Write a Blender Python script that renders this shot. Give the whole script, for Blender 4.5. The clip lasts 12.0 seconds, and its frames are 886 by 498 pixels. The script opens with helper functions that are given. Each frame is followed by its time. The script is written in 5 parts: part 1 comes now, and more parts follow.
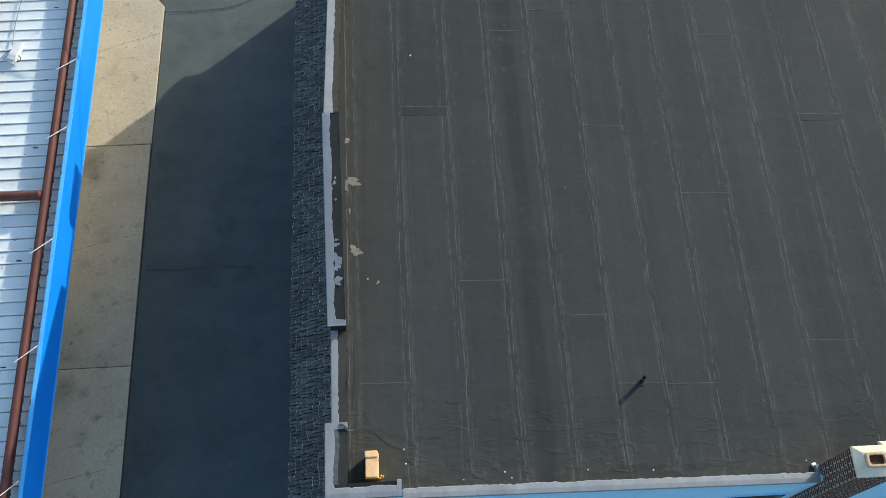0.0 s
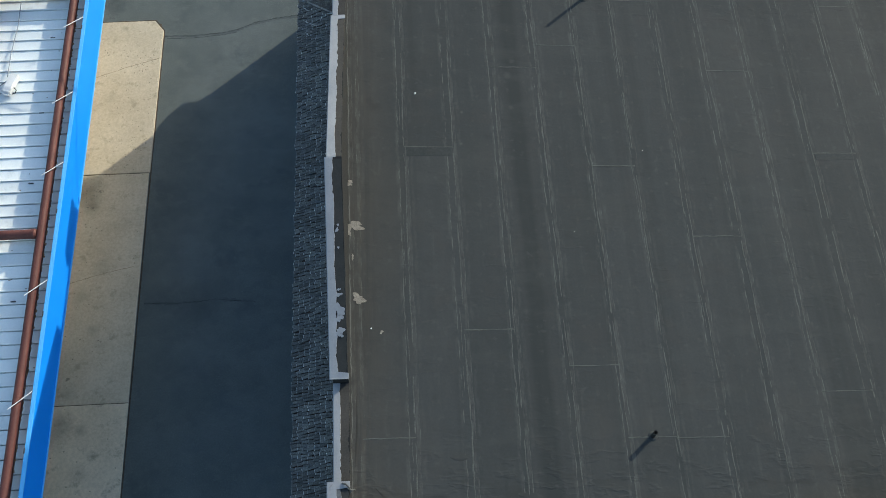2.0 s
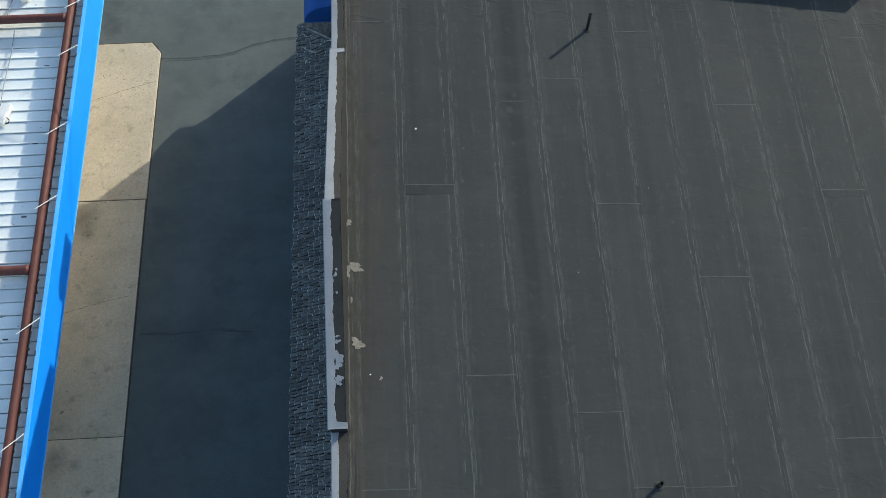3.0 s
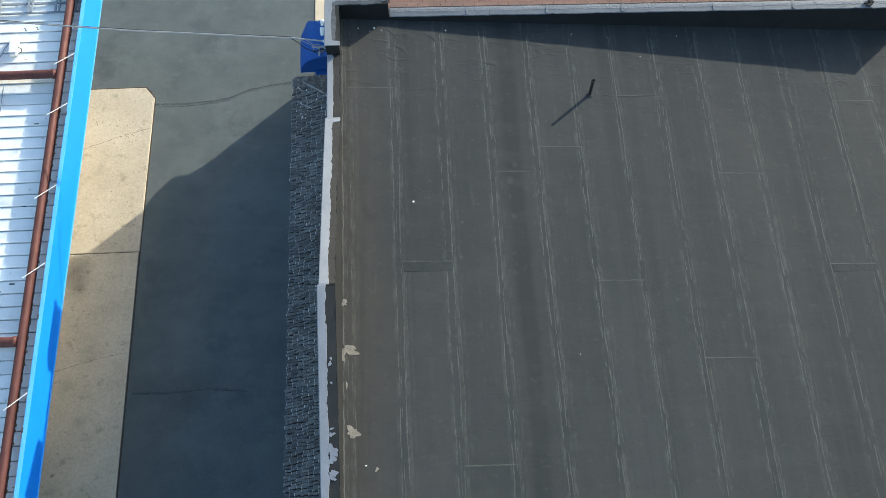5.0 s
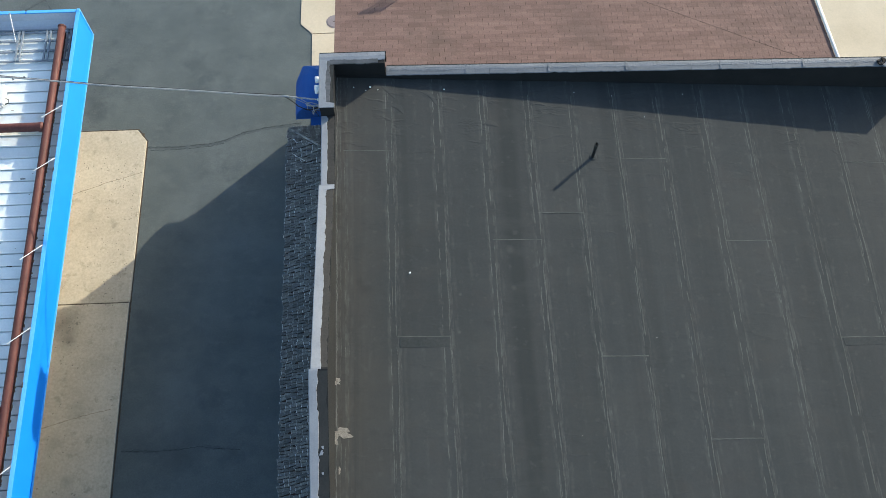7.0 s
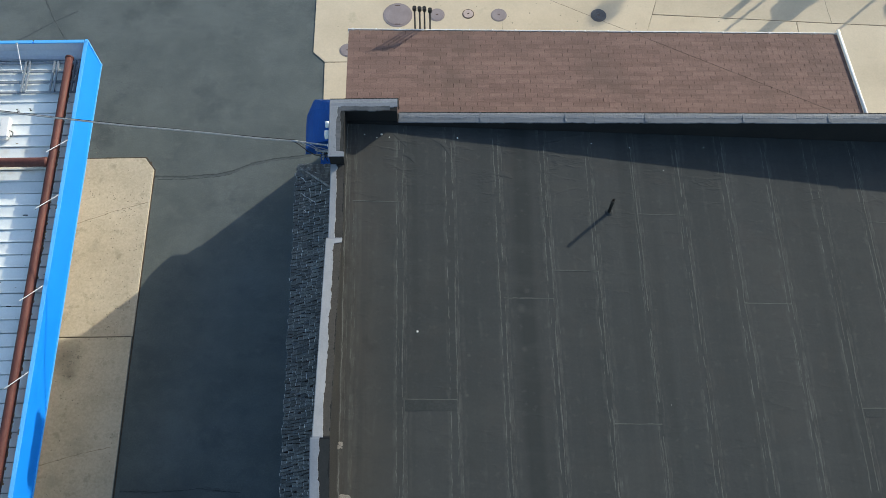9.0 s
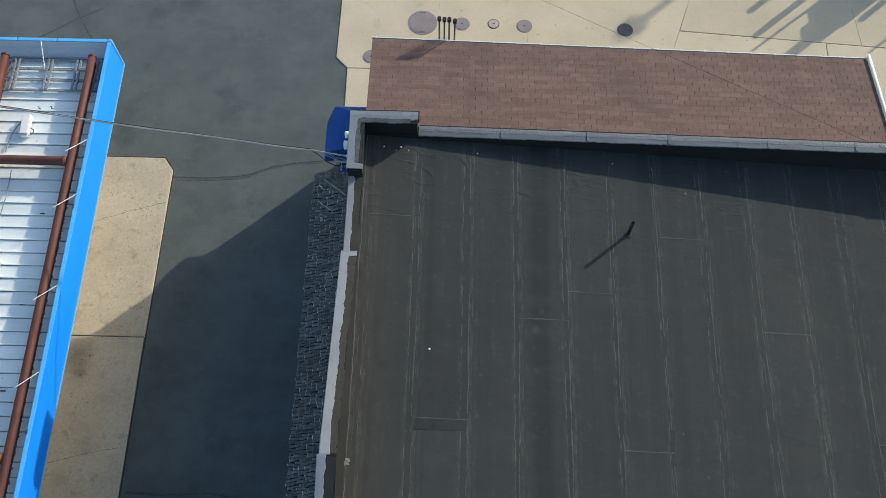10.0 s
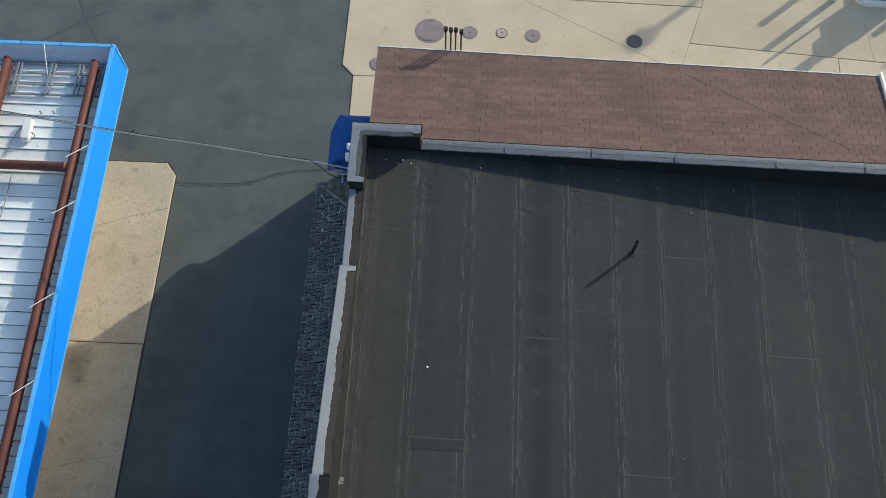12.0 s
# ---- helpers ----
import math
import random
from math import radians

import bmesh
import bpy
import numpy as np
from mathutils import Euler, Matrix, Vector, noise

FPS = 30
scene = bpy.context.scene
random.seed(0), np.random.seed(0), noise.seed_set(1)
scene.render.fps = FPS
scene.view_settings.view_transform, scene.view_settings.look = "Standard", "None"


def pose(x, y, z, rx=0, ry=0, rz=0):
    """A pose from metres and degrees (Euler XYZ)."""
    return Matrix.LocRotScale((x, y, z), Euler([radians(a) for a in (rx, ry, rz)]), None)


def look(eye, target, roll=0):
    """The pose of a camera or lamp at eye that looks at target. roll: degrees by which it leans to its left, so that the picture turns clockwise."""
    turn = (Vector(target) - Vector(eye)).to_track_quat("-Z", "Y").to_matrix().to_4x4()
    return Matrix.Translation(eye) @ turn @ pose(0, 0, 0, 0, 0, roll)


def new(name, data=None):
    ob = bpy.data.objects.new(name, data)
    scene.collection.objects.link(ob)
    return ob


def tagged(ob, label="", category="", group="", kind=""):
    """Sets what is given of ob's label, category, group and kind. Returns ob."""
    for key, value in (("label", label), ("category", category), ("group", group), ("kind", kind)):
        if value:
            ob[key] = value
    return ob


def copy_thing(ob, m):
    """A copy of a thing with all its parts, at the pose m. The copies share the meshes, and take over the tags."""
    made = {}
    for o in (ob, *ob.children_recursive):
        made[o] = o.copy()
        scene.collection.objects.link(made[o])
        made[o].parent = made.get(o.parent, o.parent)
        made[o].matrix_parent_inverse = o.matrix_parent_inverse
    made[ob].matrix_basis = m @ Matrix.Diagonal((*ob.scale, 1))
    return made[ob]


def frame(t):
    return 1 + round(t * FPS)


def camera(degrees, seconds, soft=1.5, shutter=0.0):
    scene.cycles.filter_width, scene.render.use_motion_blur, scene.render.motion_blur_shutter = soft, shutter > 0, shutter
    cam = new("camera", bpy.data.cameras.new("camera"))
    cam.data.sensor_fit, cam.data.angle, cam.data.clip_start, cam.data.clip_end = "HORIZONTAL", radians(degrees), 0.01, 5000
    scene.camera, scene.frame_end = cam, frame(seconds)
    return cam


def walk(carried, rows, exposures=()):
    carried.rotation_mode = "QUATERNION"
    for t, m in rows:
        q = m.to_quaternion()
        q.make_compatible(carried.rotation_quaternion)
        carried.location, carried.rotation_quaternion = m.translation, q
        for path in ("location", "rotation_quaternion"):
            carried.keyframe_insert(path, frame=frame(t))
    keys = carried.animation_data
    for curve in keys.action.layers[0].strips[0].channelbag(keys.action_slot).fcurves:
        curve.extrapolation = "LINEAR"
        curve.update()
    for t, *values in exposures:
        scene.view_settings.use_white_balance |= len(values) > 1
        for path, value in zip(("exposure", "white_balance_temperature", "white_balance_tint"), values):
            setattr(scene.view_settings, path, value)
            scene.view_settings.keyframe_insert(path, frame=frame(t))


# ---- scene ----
cam = camera(51.1, 12.0, 0.8)
PATH = [
    (0, (0.128, 0.182, 20.341), (0.18, 1.013, 18.523), 0.5),
    (0.5, (0.112, 0.296, 20.327), (0.163, 1.128, 18.508), 0.4),
    (1, (0.079, 0.482, 20.3), (0.131, 1.315, 18.483), 0.6),
    (1.5, (0.082, 0.762, 20.307), (0.134, 1.593, 18.489), 0.6),
    (2, (0.1, 1.103, 20.275), (0.15, 1.932, 18.456), 0.5),
    (2.5, (0.118, 1.472, 20.253), (0.168, 2.3, 18.433), 0.5),
    (3, (0.123, 1.913, 20.254), (0.173, 2.739, 18.433), 0.6),
    (5, (0.237, 3.374, 20.416), (0.285, 4.192, 18.592), 0.6),
    (5.5, (0.251, 3.714, 20.438), (0.298, 4.532, 18.614), 0.7),
    (6, (0.27, 4.095, 20.453), (0.315, 4.911, 18.628), 0.5),
    (6.5, (0.313, 4.441, 20.44), (0.357, 5.256, 18.614), 0.5),
    (7, (0.36, 4.759, 20.435), (0.406, 5.572, 18.608), 0.7),
    (9, (0.4, 5.861, 20.406), (0.424, 6.67, 18.578), 0.7),
    (9.5, (0.421, 6.023, 20.368), (0.423, 6.834, 18.539), 0.5),
    (10, (0.424, 6.183, 20.373), (0.411, 6.992, 18.544), 0.5),
    (10.5, (0.441, 6.332, 20.362), (0.421, 7.141, 18.533), 0.4),
    (11, (0.411, 6.431, 20.325), (0.39, 7.241, 18.496), 0.6),
    (11.5, (0.415, 6.49, 20.291), (0.39, 7.299, 18.462), 0.5),
    (12, (0.543, 6.512, 20.273), (0.512, 7.322, 18.444), 0.4),
]
EXPOSURES = [(0, 0.79, 6010, 2), (3.0, 0.79, 6020, 2), (5.0, 1.27, 6090, 3), (7.0, 1.12, 6070, 4), (9.0, 0.76, 6080, 4), (10.5, 0.58, 6120, 4), (12, 0.52, 6120, 4)]
walk(cam, [(t, look(eye, target, roll)) for t, eye, target, roll in PATH], EXPOSURES)

# ---- daylight: low clear sun from the north-east ----
TO_SUN = Vector((0.754, 0.655, 0.388)).normalized()
world = bpy.data.worlds.new("sky")
scene.world = world
world.use_nodes = True
wn = world.node_tree.nodes
sky = wn.new("ShaderNodeTexSky")
sky.sky_type = "NISHITA"
sky.sun_disc = False
sky.ozone_density = 0.2
sky.sun_elevation = math.asin(TO_SUN.z)
sky.sun_rotation = math.atan2(TO_SUN.x, TO_SUN.y)
world.node_tree.links.new(sky.outputs[0], wn["Background"].inputs[0])
wn["Background"].inputs[1].default_value = 0.138
sun = new("sun", bpy.data.lights.new("sun", "SUN"))
sun.data.energy, sun.data.angle, sun.data.color = 2.80, radians(0.53), (1.0, 0.872, 0.695)
sun.matrix_world = look((30, 30, 30), Vector((30, 30, 30)) - TO_SUN)


# ---- materials ----
def surface(name, dark, light, scale=1.0, rough=0.8, bump=0.0, fine=40.0, stretch=(1, 1, 1), vary=0.0, metal=0.0, spec=0.3, speck=0.35, stain=None, contrast=0.22):
    """dark to light by a coarse and a fine noise; stain: (colour, scale, share); vary: change from piece to piece."""
    m = bpy.data.materials.new(name)
    m.use_nodes = True
    nt = m.node_tree
    N, L = nt.nodes, nt.links
    bs = N["Principled BSDF"]
    geo = N.new("ShaderNodeNewGeometry")
    mp = N.new("ShaderNodeMapping")
    mp.inputs["Scale"].default_value = stretch
    L.new(geo.outputs["Position"], mp.inputs["Vector"])

    def noise_at(s, detail=6.0, vec=mp.outputs["Vector"], r=0.6):
        n = N.new("ShaderNodeTexNoise")
        n.inputs["Scale"].default_value = s
        n.inputs["Detail"].default_value = detail
        n.inputs["Roughness"].default_value = r
        L.new(vec, n.inputs["Vector"])
        return n.outputs["Fac"]

    def ramp(fac, a, b):
        r = N.new("ShaderNodeMapRange")
        r.inputs["From Min"].default_value = a
        r.inputs["From Max"].default_value = b
        L.new(fac, r.inputs["Value"])
        return r.outputs["Result"]

    def mix(fac, a, b, kind="MIX"):
        x = N.new("ShaderNodeMix")
        x.data_type = "RGBA"
        x.blend_type = kind
        for sock, v in ((x.inputs["Factor"], fac), (x.inputs["A"], a), (x.inputs["B"], b)):
            if isinstance(v, (tuple, list)):
                sock.default_value = (*v[:3], 1)
            elif isinstance(v, (int, float)):
                sock.default_value = v
            else:
                L.new(v, sock)
        return x.outputs["Result"]

    big = ramp(noise_at(scale), 0.5 - contrast, 0.5 + contrast)
    small = ramp(noise_at(fine, 3.0, geo.outputs["Position"]), 0.3, 0.7)
    col = mix(big, dark, light)
    lo = tuple(max(0.0, 1 - speck) for _ in range(3))
    hi = tuple(1 + speck for _ in range(3))
    col = mix(1.0, col, mix(small, lo, hi), "MULTIPLY")
    if stain:
        sc, ss, share = stain
        f = ramp(noise_at(ss, 8.0, geo.outputs["Position"], 0.7), 1 - share, 1 - share + 0.12)
        col = mix(f, col, sc)
    if vary:
        oi = N.new("ShaderNodeObjectInfo")
        ri = N.new("ShaderNodeMath")
        ri.operation = "ADD"
        L.new(oi.outputs["Random"], ri.inputs[0])
        L.new(geo.outputs["Random Per Island"], ri.inputs[1])
        fr = N.new("ShaderNodeMath")
        fr.operation = "FRACT"
        L.new(ri.outputs[0], fr.inputs[0])
        col = mix(1.0, col, mix(fr.outputs[0], (1 - vary,) * 3, (1 + vary,) * 3), "MULTIPLY")
    L.new(col, bs.inputs["Base Color"])
    bs.inputs["Roughness"].default_value = rough
    bs.inputs["Metallic"].default_value = metal
    bs.inputs["Specular IOR Level"].default_value = spec
    if bump:
        bp = N.new("ShaderNodeBump")
        bp.inputs["Strength"].default_value = bump
        bp.inputs["Distance"].default_value = 0.01
        L.new(small, bp.inputs["Height"])
        L.new(bp.outputs["Normal"], bs.inputs["Normal"])
    return m, N, L, bs, mix, ramp, noise_at, geo, col


def plain(*a, **k):
    return surface(*a, **k)[0]


def soft_stains(kit, spots, colour, z):
    """Uneven soiled patches of given plan centre, radius and strength."""
    m, N, L, bs, mix, ramp, noise_at, geo, col = kit
    wobble = noise_at(5.0, 8.0, geo.outputs["Position"], 0.75)
    for x, y, r, strength in spots:
        d = N.new("ShaderNodeVectorMath")
        d.operation = "DISTANCE"
        L.new(geo.outputs["Position"], d.inputs[0])
        d.inputs[1].default_value = (x, y, z(x, y))
        a = N.new("ShaderNodeMath")
        a.operation = "MULTIPLY_ADD"
        L.new(wobble, a.inputs[0])
        a.inputs[1].default_value = 1.1 * r
        L.new(d.outputs["Value"], a.inputs[2])
        f = N.new("ShaderNodeMath")
        f.operation = "MULTIPLY"
        L.new(ramp(a.outputs[0], r * 1.5, r * 0.4), f.inputs[0])
        f.inputs[1].default_value = strength
        col = mix(f.outputs[0], col, colour)
    L.new(col, bs.inputs["Base Color"])
    return m


def roof_z(x, y=0.0):
    return 5.995 - 0.092 * x


# rolled roofing: greyish black with lengthwise streaks, worn pale lines beside the laps, brown silt along the west upstand
def membrane_material():
    m, N, L, bs, mix, ramp, noise_at, geo, col = surface("roofing_membrane", (0.0275, 0.032, 0.0334), (0.0388, 0.042, 0.0428), 1.3, 0.88, 0.03, 24.0, (1.6, 0.16, 1), vary=0.07, speck=0.06)

    def calc(op, a, b=None, c=None):
        n = N.new("ShaderNodeMath")
        n.operation = op
        for k, v in enumerate((a, b, c)):
            if v is None:
                continue
            if isinstance(v, (int, float)):
                n.inputs[k].default_value = v
            else:
                L.new(v, n.inputs[k])
        return n.outputs[0]

    sep = N.new("ShaderNodeSeparateXYZ")
    L.new(geo.outputs["Position"], sep.inputs[0])
    silt = ramp(calc("MULTIPLY_ADD", noise_at(1.1, 6.0, geo.outputs["Position"]), -1.7, sep.outputs["X"]), -0.75, -1.95)
    col = mix(calc("MULTIPLY", silt, 0.36), col, (0.062, 0.054, 0.043))
    # brown runs drawn out along the upstand
    drawn = N.new("ShaderNodeMapping")
    drawn.inputs["Scale"].default_value = (14.0, 0.7, 1.0)
    L.new(geo.outputs["Position"], drawn.inputs["Vector"])
    near_wall = ramp(sep.outputs["X"], -0.55, -0.85)
    col = mix(calc("MULTIPLY", calc("MULTIPLY", near_wall, ramp(noise_at(1.0, 5.0, drawn.outputs["Vector"], 0.65), 0.48, 0.70)), 0.32), col, (0.080, 0.066, 0.051))
    col = mix(calc("MULTIPLY", calc("MULTIPLY", near_wall, ramp(noise_at(0.8, 4.0, drawn.outputs["Vector"], 0.65), 0.50, 0.38)), 0.40), col, (0.030, 0.028, 0.025))
    edge = ramp(calc("MULTIPLY_ADD", noise_at(1.6, 6.0, geo.outputs["Position"]), -1.3, calc("MULTIPLY", sep.outputs["Y"], -1.0)), -4.2, -3.35)
    col = mix(calc("MULTIPLY", edge, 0.44), col, (0.060, 0.053, 0.042))
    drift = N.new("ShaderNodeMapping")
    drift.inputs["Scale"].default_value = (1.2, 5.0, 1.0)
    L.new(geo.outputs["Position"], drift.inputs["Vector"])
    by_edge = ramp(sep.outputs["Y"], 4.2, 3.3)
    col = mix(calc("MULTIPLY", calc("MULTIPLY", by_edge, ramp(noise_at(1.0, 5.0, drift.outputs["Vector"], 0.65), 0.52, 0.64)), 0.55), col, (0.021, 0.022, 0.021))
    col = mix(calc("MULTIPLY", calc("MULTIPLY", ramp(sep.outputs["Y"], 3.5, 2.9), ramp(noise_at(6.0, 6.0, geo.outputs["Position"], 0.7), 0.55, 0.68)), 0.5), col, (0.115, 0.105, 0.085))
    col = mix(calc("MULTIPLY", ramp(noise_at(0.55, 5.0, geo.outputs["Position"]), 0.52, 0.75), 0.35), col, (0.048, 0.049, 0.045))
    # wear by the distance from the sheet's west edge, which the sheets carry as their first coordinate, one metre added
    uv = N.new("ShaderNodeUVMap")
    uv.uv_map = "across"
    su = N.new("ShaderNodeSeparateXYZ")
    L.new(uv.outputs["UV"], su.inputs[0])
    along = N.new("ShaderNodeMapping")
    along.inputs["Scale"].default_value = (3.0, 1.0, 1.0)
    L.new(geo.outputs["Position"], along.inputs["Vector"])
    wob = calc("MULTIPLY_ADD", noise_at(2.4, 3.0, geo.outputs["Position"]), 0.07, calc("SUBTRACT", su.outputs["X"], 0.035))
    wob = calc("MULTIPLY_ADD", noise_at(11.0, 2.0, geo.outputs["Position"]), 0.022, calc("SUBTRACT", wob, 0.011))

    def line(at, half, strength, noise_scale, lo, hi):
        near = ramp(calc("ABSOLUTE", calc("SUBTRACT", wob, at)), half, half * 0.25)
        return calc("MULTIPLY", calc("MULTIPLY", near, ramp(noise_at(noise_scale, 5.0, along.outputs["Vector"], 0.7), lo, hi)), strength)

    for at, half, strength, ns, lo, hi in ((1.035, 0.012, 0.66, 2.6, 0.34, 0.52), (1.10, 0.010, 0.30, 3.1, 0.46, 0.62), (1.06, 0.06, 0.20, 3.4, 0.42, 0.62), (1.16, 0.045, 0.10, 2.9, 0.46, 0.66), (1.795, 0.011, 0.46, 3.0, 0.46, 0.58), (1.77, 0.04, 0.14, 2.6, 0.44, 0.62), (1.45, 0.05, 0.08, 2.1, 0.52, 0.68)):
        col = mix(line(at, half, strength, ns, lo, hi), col, (0.158, 0.160, 0.149))
    col = mix(line(1.015, 0.016, 0.30, 1.7, 0.42, 0.62), col, (0.016, 0.017, 0.017))
    # long dark runs down the sheets and faint cross bands
    runs = N.new("ShaderNodeMapping")
    runs.inputs["Scale"].default_value = (2.3, 0.05, 1.0)
    L.new(geo.outputs["Position"], runs.inputs["Vector"])
    col = mix(calc("MULTIPLY", ramp(noise_at(1.0, 3.0, runs.outputs["Vector"]), 0.53, 0.66), 0.42), col, (0.022, 0.0255, 0.026))
    # one strip stained darker over its whole length
    wear = ramp(calc("ABSOLUTE", calc("SUBTRACT", calc("MULTIPLY_ADD", noise_at(0.7, 3.0, geo.outputs["Position"]), 0.16, sep.outputs["X"]), 2.07)), 0.20, 0.09)
    col = mix(calc("MULTIPLY", wear, 0.75), col, (0.0205, 0.024, 0.025))
    # blotches a hand or two wide, warmer and darker than the felt, and small scuffs
    col = mix(calc("MULTIPLY", ramp(noise_at(3.4, 5.0, geo.outputs["Position"], 0.6), 0.52, 0.70), 0.30), col, (0.0235, 0.0265, 0.0262))
    col = mix(calc("MULTIPLY", ramp(noise_at(1.9, 4.0, geo.outputs["Position"], 0.6), 0.54, 0.72), 0.22), col, (0.046, 0.041, 0.037))
    col = mix(calc("MULTIPLY", ramp(noise_at(7.5, 3.0, geo.outputs["Position"], 0.5), 0.62, 0.74), 0.20), col, (0.075, 0.078, 0.074))
    bands = N.new("ShaderNodeMapping")
    bands.inputs["Scale"].default_value = (0.7, 2.4, 1.0)
    L.new(geo.outputs["Position"], bands.inputs["Vector"])
    col = mix(calc("MULTIPLY", ramp(noise_at(1.0, 5.0, bands.outputs["Vector"], 0.65), 0.50, 0.72), 0.30), col, (0.050, 0.054, 0.052))
    L.new(col, bs.inputs["Base Color"])
    soft_stains((m, N, L, bs, mix, ramp, noise_at, geo, col), ((-0.61, 10.49, 0.16, 0.5), (-0.70, 10.62, 0.10, 0.4), (0.145, 11.30, 0.24, 0.2), (0.96, 12.14, 0.16, 0.2), (1.03, 12.39, 0.15, 0.2), (4.85, 7.3, 0.25, 0.15), (6.2, 9.9, 0.3, 0.15)), (0.017, 0.018, 0.018), lambda x, y: roof_z(x))
    col = bs.inputs["Base Color"].links[0].from_socket
    soft_stains((m, N, L, bs, mix, ramp, noise_at, geo, col), ((1.89, 11.21, 0.10, 0.3), (1.90, 10.49, 0.06, 0.25), (0.98, 10.38, 0.04, 0.4), (0.93, 9.71, 0.04, 0.4), (0.69, 12.04, 0.04, 0.3), (4.6, 8.9, 0.05, 0.3), (5.9, 10.6, 0.04, 0.3), (3.3, 7.1, 0.04, 0.3)), (0.105, 0.106, 0.099), lambda x, y: roof_z(x))
    # shallow buckles in the felt, strongest along the south edge
    warp = N.new("ShaderNodeMapping")
    warp.inputs["Scale"].default_value = (0.55, 1.3, 1.0)
    warp.inputs["Rotation"].default_value = (0, 0, 0.12)
    L.new(geo.outputs["Position"], warp.inputs["Vector"])
    fold = ramp(calc("ABSOLUTE", calc("SUBTRACT", noise_at(2.6, 3.0, warp.outputs["Vector"], 0.5), 0.5)), 0.07, 0.0)
    fold = calc("MULTIPLY", fold, ramp(noise_at(1.7, 2.0, geo.outputs["Position"]), 0.45, 0.62))
    fold = calc("MULTIPLY", fold, calc("MULTIPLY_ADD", calc("ADD", ramp(sep.outputs["Y"], 4.6, 3.2), ramp(sep.outputs["Y"], 12.6, 14.2)), 0.8, 0.2))
    bump2 = N.new("ShaderNodeBump")
    bump2.inputs["Strength"].default_value = 0.6
    bump2.inputs["Distance"].default_value = 0.012
    L.new(fold, bump2.inputs["Height"])
    for link in list(bs.inputs["Normal"].links):
        L.new(link.from_socket, bump2.inputs["Normal"])
    L.new(bump2.outputs["Normal"], bs.inputs["Normal"])
    return m


MEMBRANE = membrane_material()
UPSTAND_SILT = plain("silted_upstand_felt", (0.034, 0.033, 0.031), (0.052, 0.048, 0.043), 3.0, 0.9, 0.15, 30.0, speck=0.15)
UPSTAND_TOP = plain("upstand_top_felt", (0.017, 0.020, 0.021), (0.033, 0.033, 0.032), 2.2, 0.85, 0.1, 30.0, speck=0.10)
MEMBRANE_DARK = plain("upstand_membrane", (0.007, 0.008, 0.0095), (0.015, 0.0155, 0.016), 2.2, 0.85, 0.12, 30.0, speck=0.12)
SEAM = plain("dried_seam_bleed", (0.038, 0.042, 0.041), (0.082, 0.085, 0.081), 7.0, 0.8, 0.2, 60.0, (1, 0.7, 1))
END_LAP = plain("end_lap_bleed", (0.042, 0.047, 0.046), (0.085, 0.088, 0.083), 6.0, 0.85, 0.1, 30.0, (0.6, 1, 1), speck=0.1)
LAP_DARK = plain("fresh_lap_felt", (0.0245, 0.029, 0.030), (0.0345, 0.0385, 0.039), 3.0, 0.88, 0.1, 24.0, speck=0.12)
TROUGH_DARK = plain("brown_silt", (0.042, 0.037, 0.031), (0.064, 0.054, 0.043), 6.0, 0.95, 0.3, 80.0)
COPING = plain("aluminium_roof_coating", (0.19, 0.203, 0.228), (0.28, 0.29, 0.31), 3.0, 0.62, 0.12, 30.0, (1, 0.4, 1), speck=0.05, stain=((0.15, 0.155, 0.165), 4.5, 0.38))
COPING_CORNER = plain("dulled_silver_coating", (0.150, 0.165, 0.190), (0.225, 0.240, 0.265), 3.0, 0.62, 0.25, 30.0, (1, 0.5, 1), speck=0.07, stain=((0.105, 0.112, 0.125), 4.5, 0.42))
COPING_NORTH = plain("thin_silver_coating", (0.100, 0.112, 0.130), (0.190, 0.202, 0.222), 2.6, 0.62, 0.5, 22.0, (0.5, 7, 1), speck=0.05, stain=((0.075, 0.080, 0.088), 5.0, 0.40))
COPING_WORN = plain("weathered_coping", (0.080, 0.090, 0.105), (0.150, 0.162, 0.182), 2.0, 0.6, 0.15, 30.0, (0.6, 9, 1), speck=0.08, stain=((0.05, 0.055, 0.06), 4.0, 0.42))
COPING_TORN = plain("torn_coping_underlayer", (0.050, 0.055, 0.062), (0.105, 0.112, 0.122), 7.0, 0.8, 0.2, 30.0, (0.6, 1.6, 1), speck=0.08)
SEALANT = plain("dried_patch_sealant", (0.15, 0.138, 0.12), (0.26, 0.24, 0.21), 12.0, 0.9, 0.3, 90.0)
WHITE_DAB = plain("white_sealant", (0.75, 0.75, 0.73), (0.85, 0.85, 0.83), 20.0, 0.6)
ASPHALT_SEAL = plain("crack_sealer", (0.028, 0.034, 0.036), (0.058, 0.067, 0.069), 4.0, 0.8)
SEAL_FADED = plain("faded_sealer_band", (0.064, 0.075, 0.077), (0.100, 0.114, 0.116), 2.2, 0.9, 0.05, 30.0, speck=0.14)
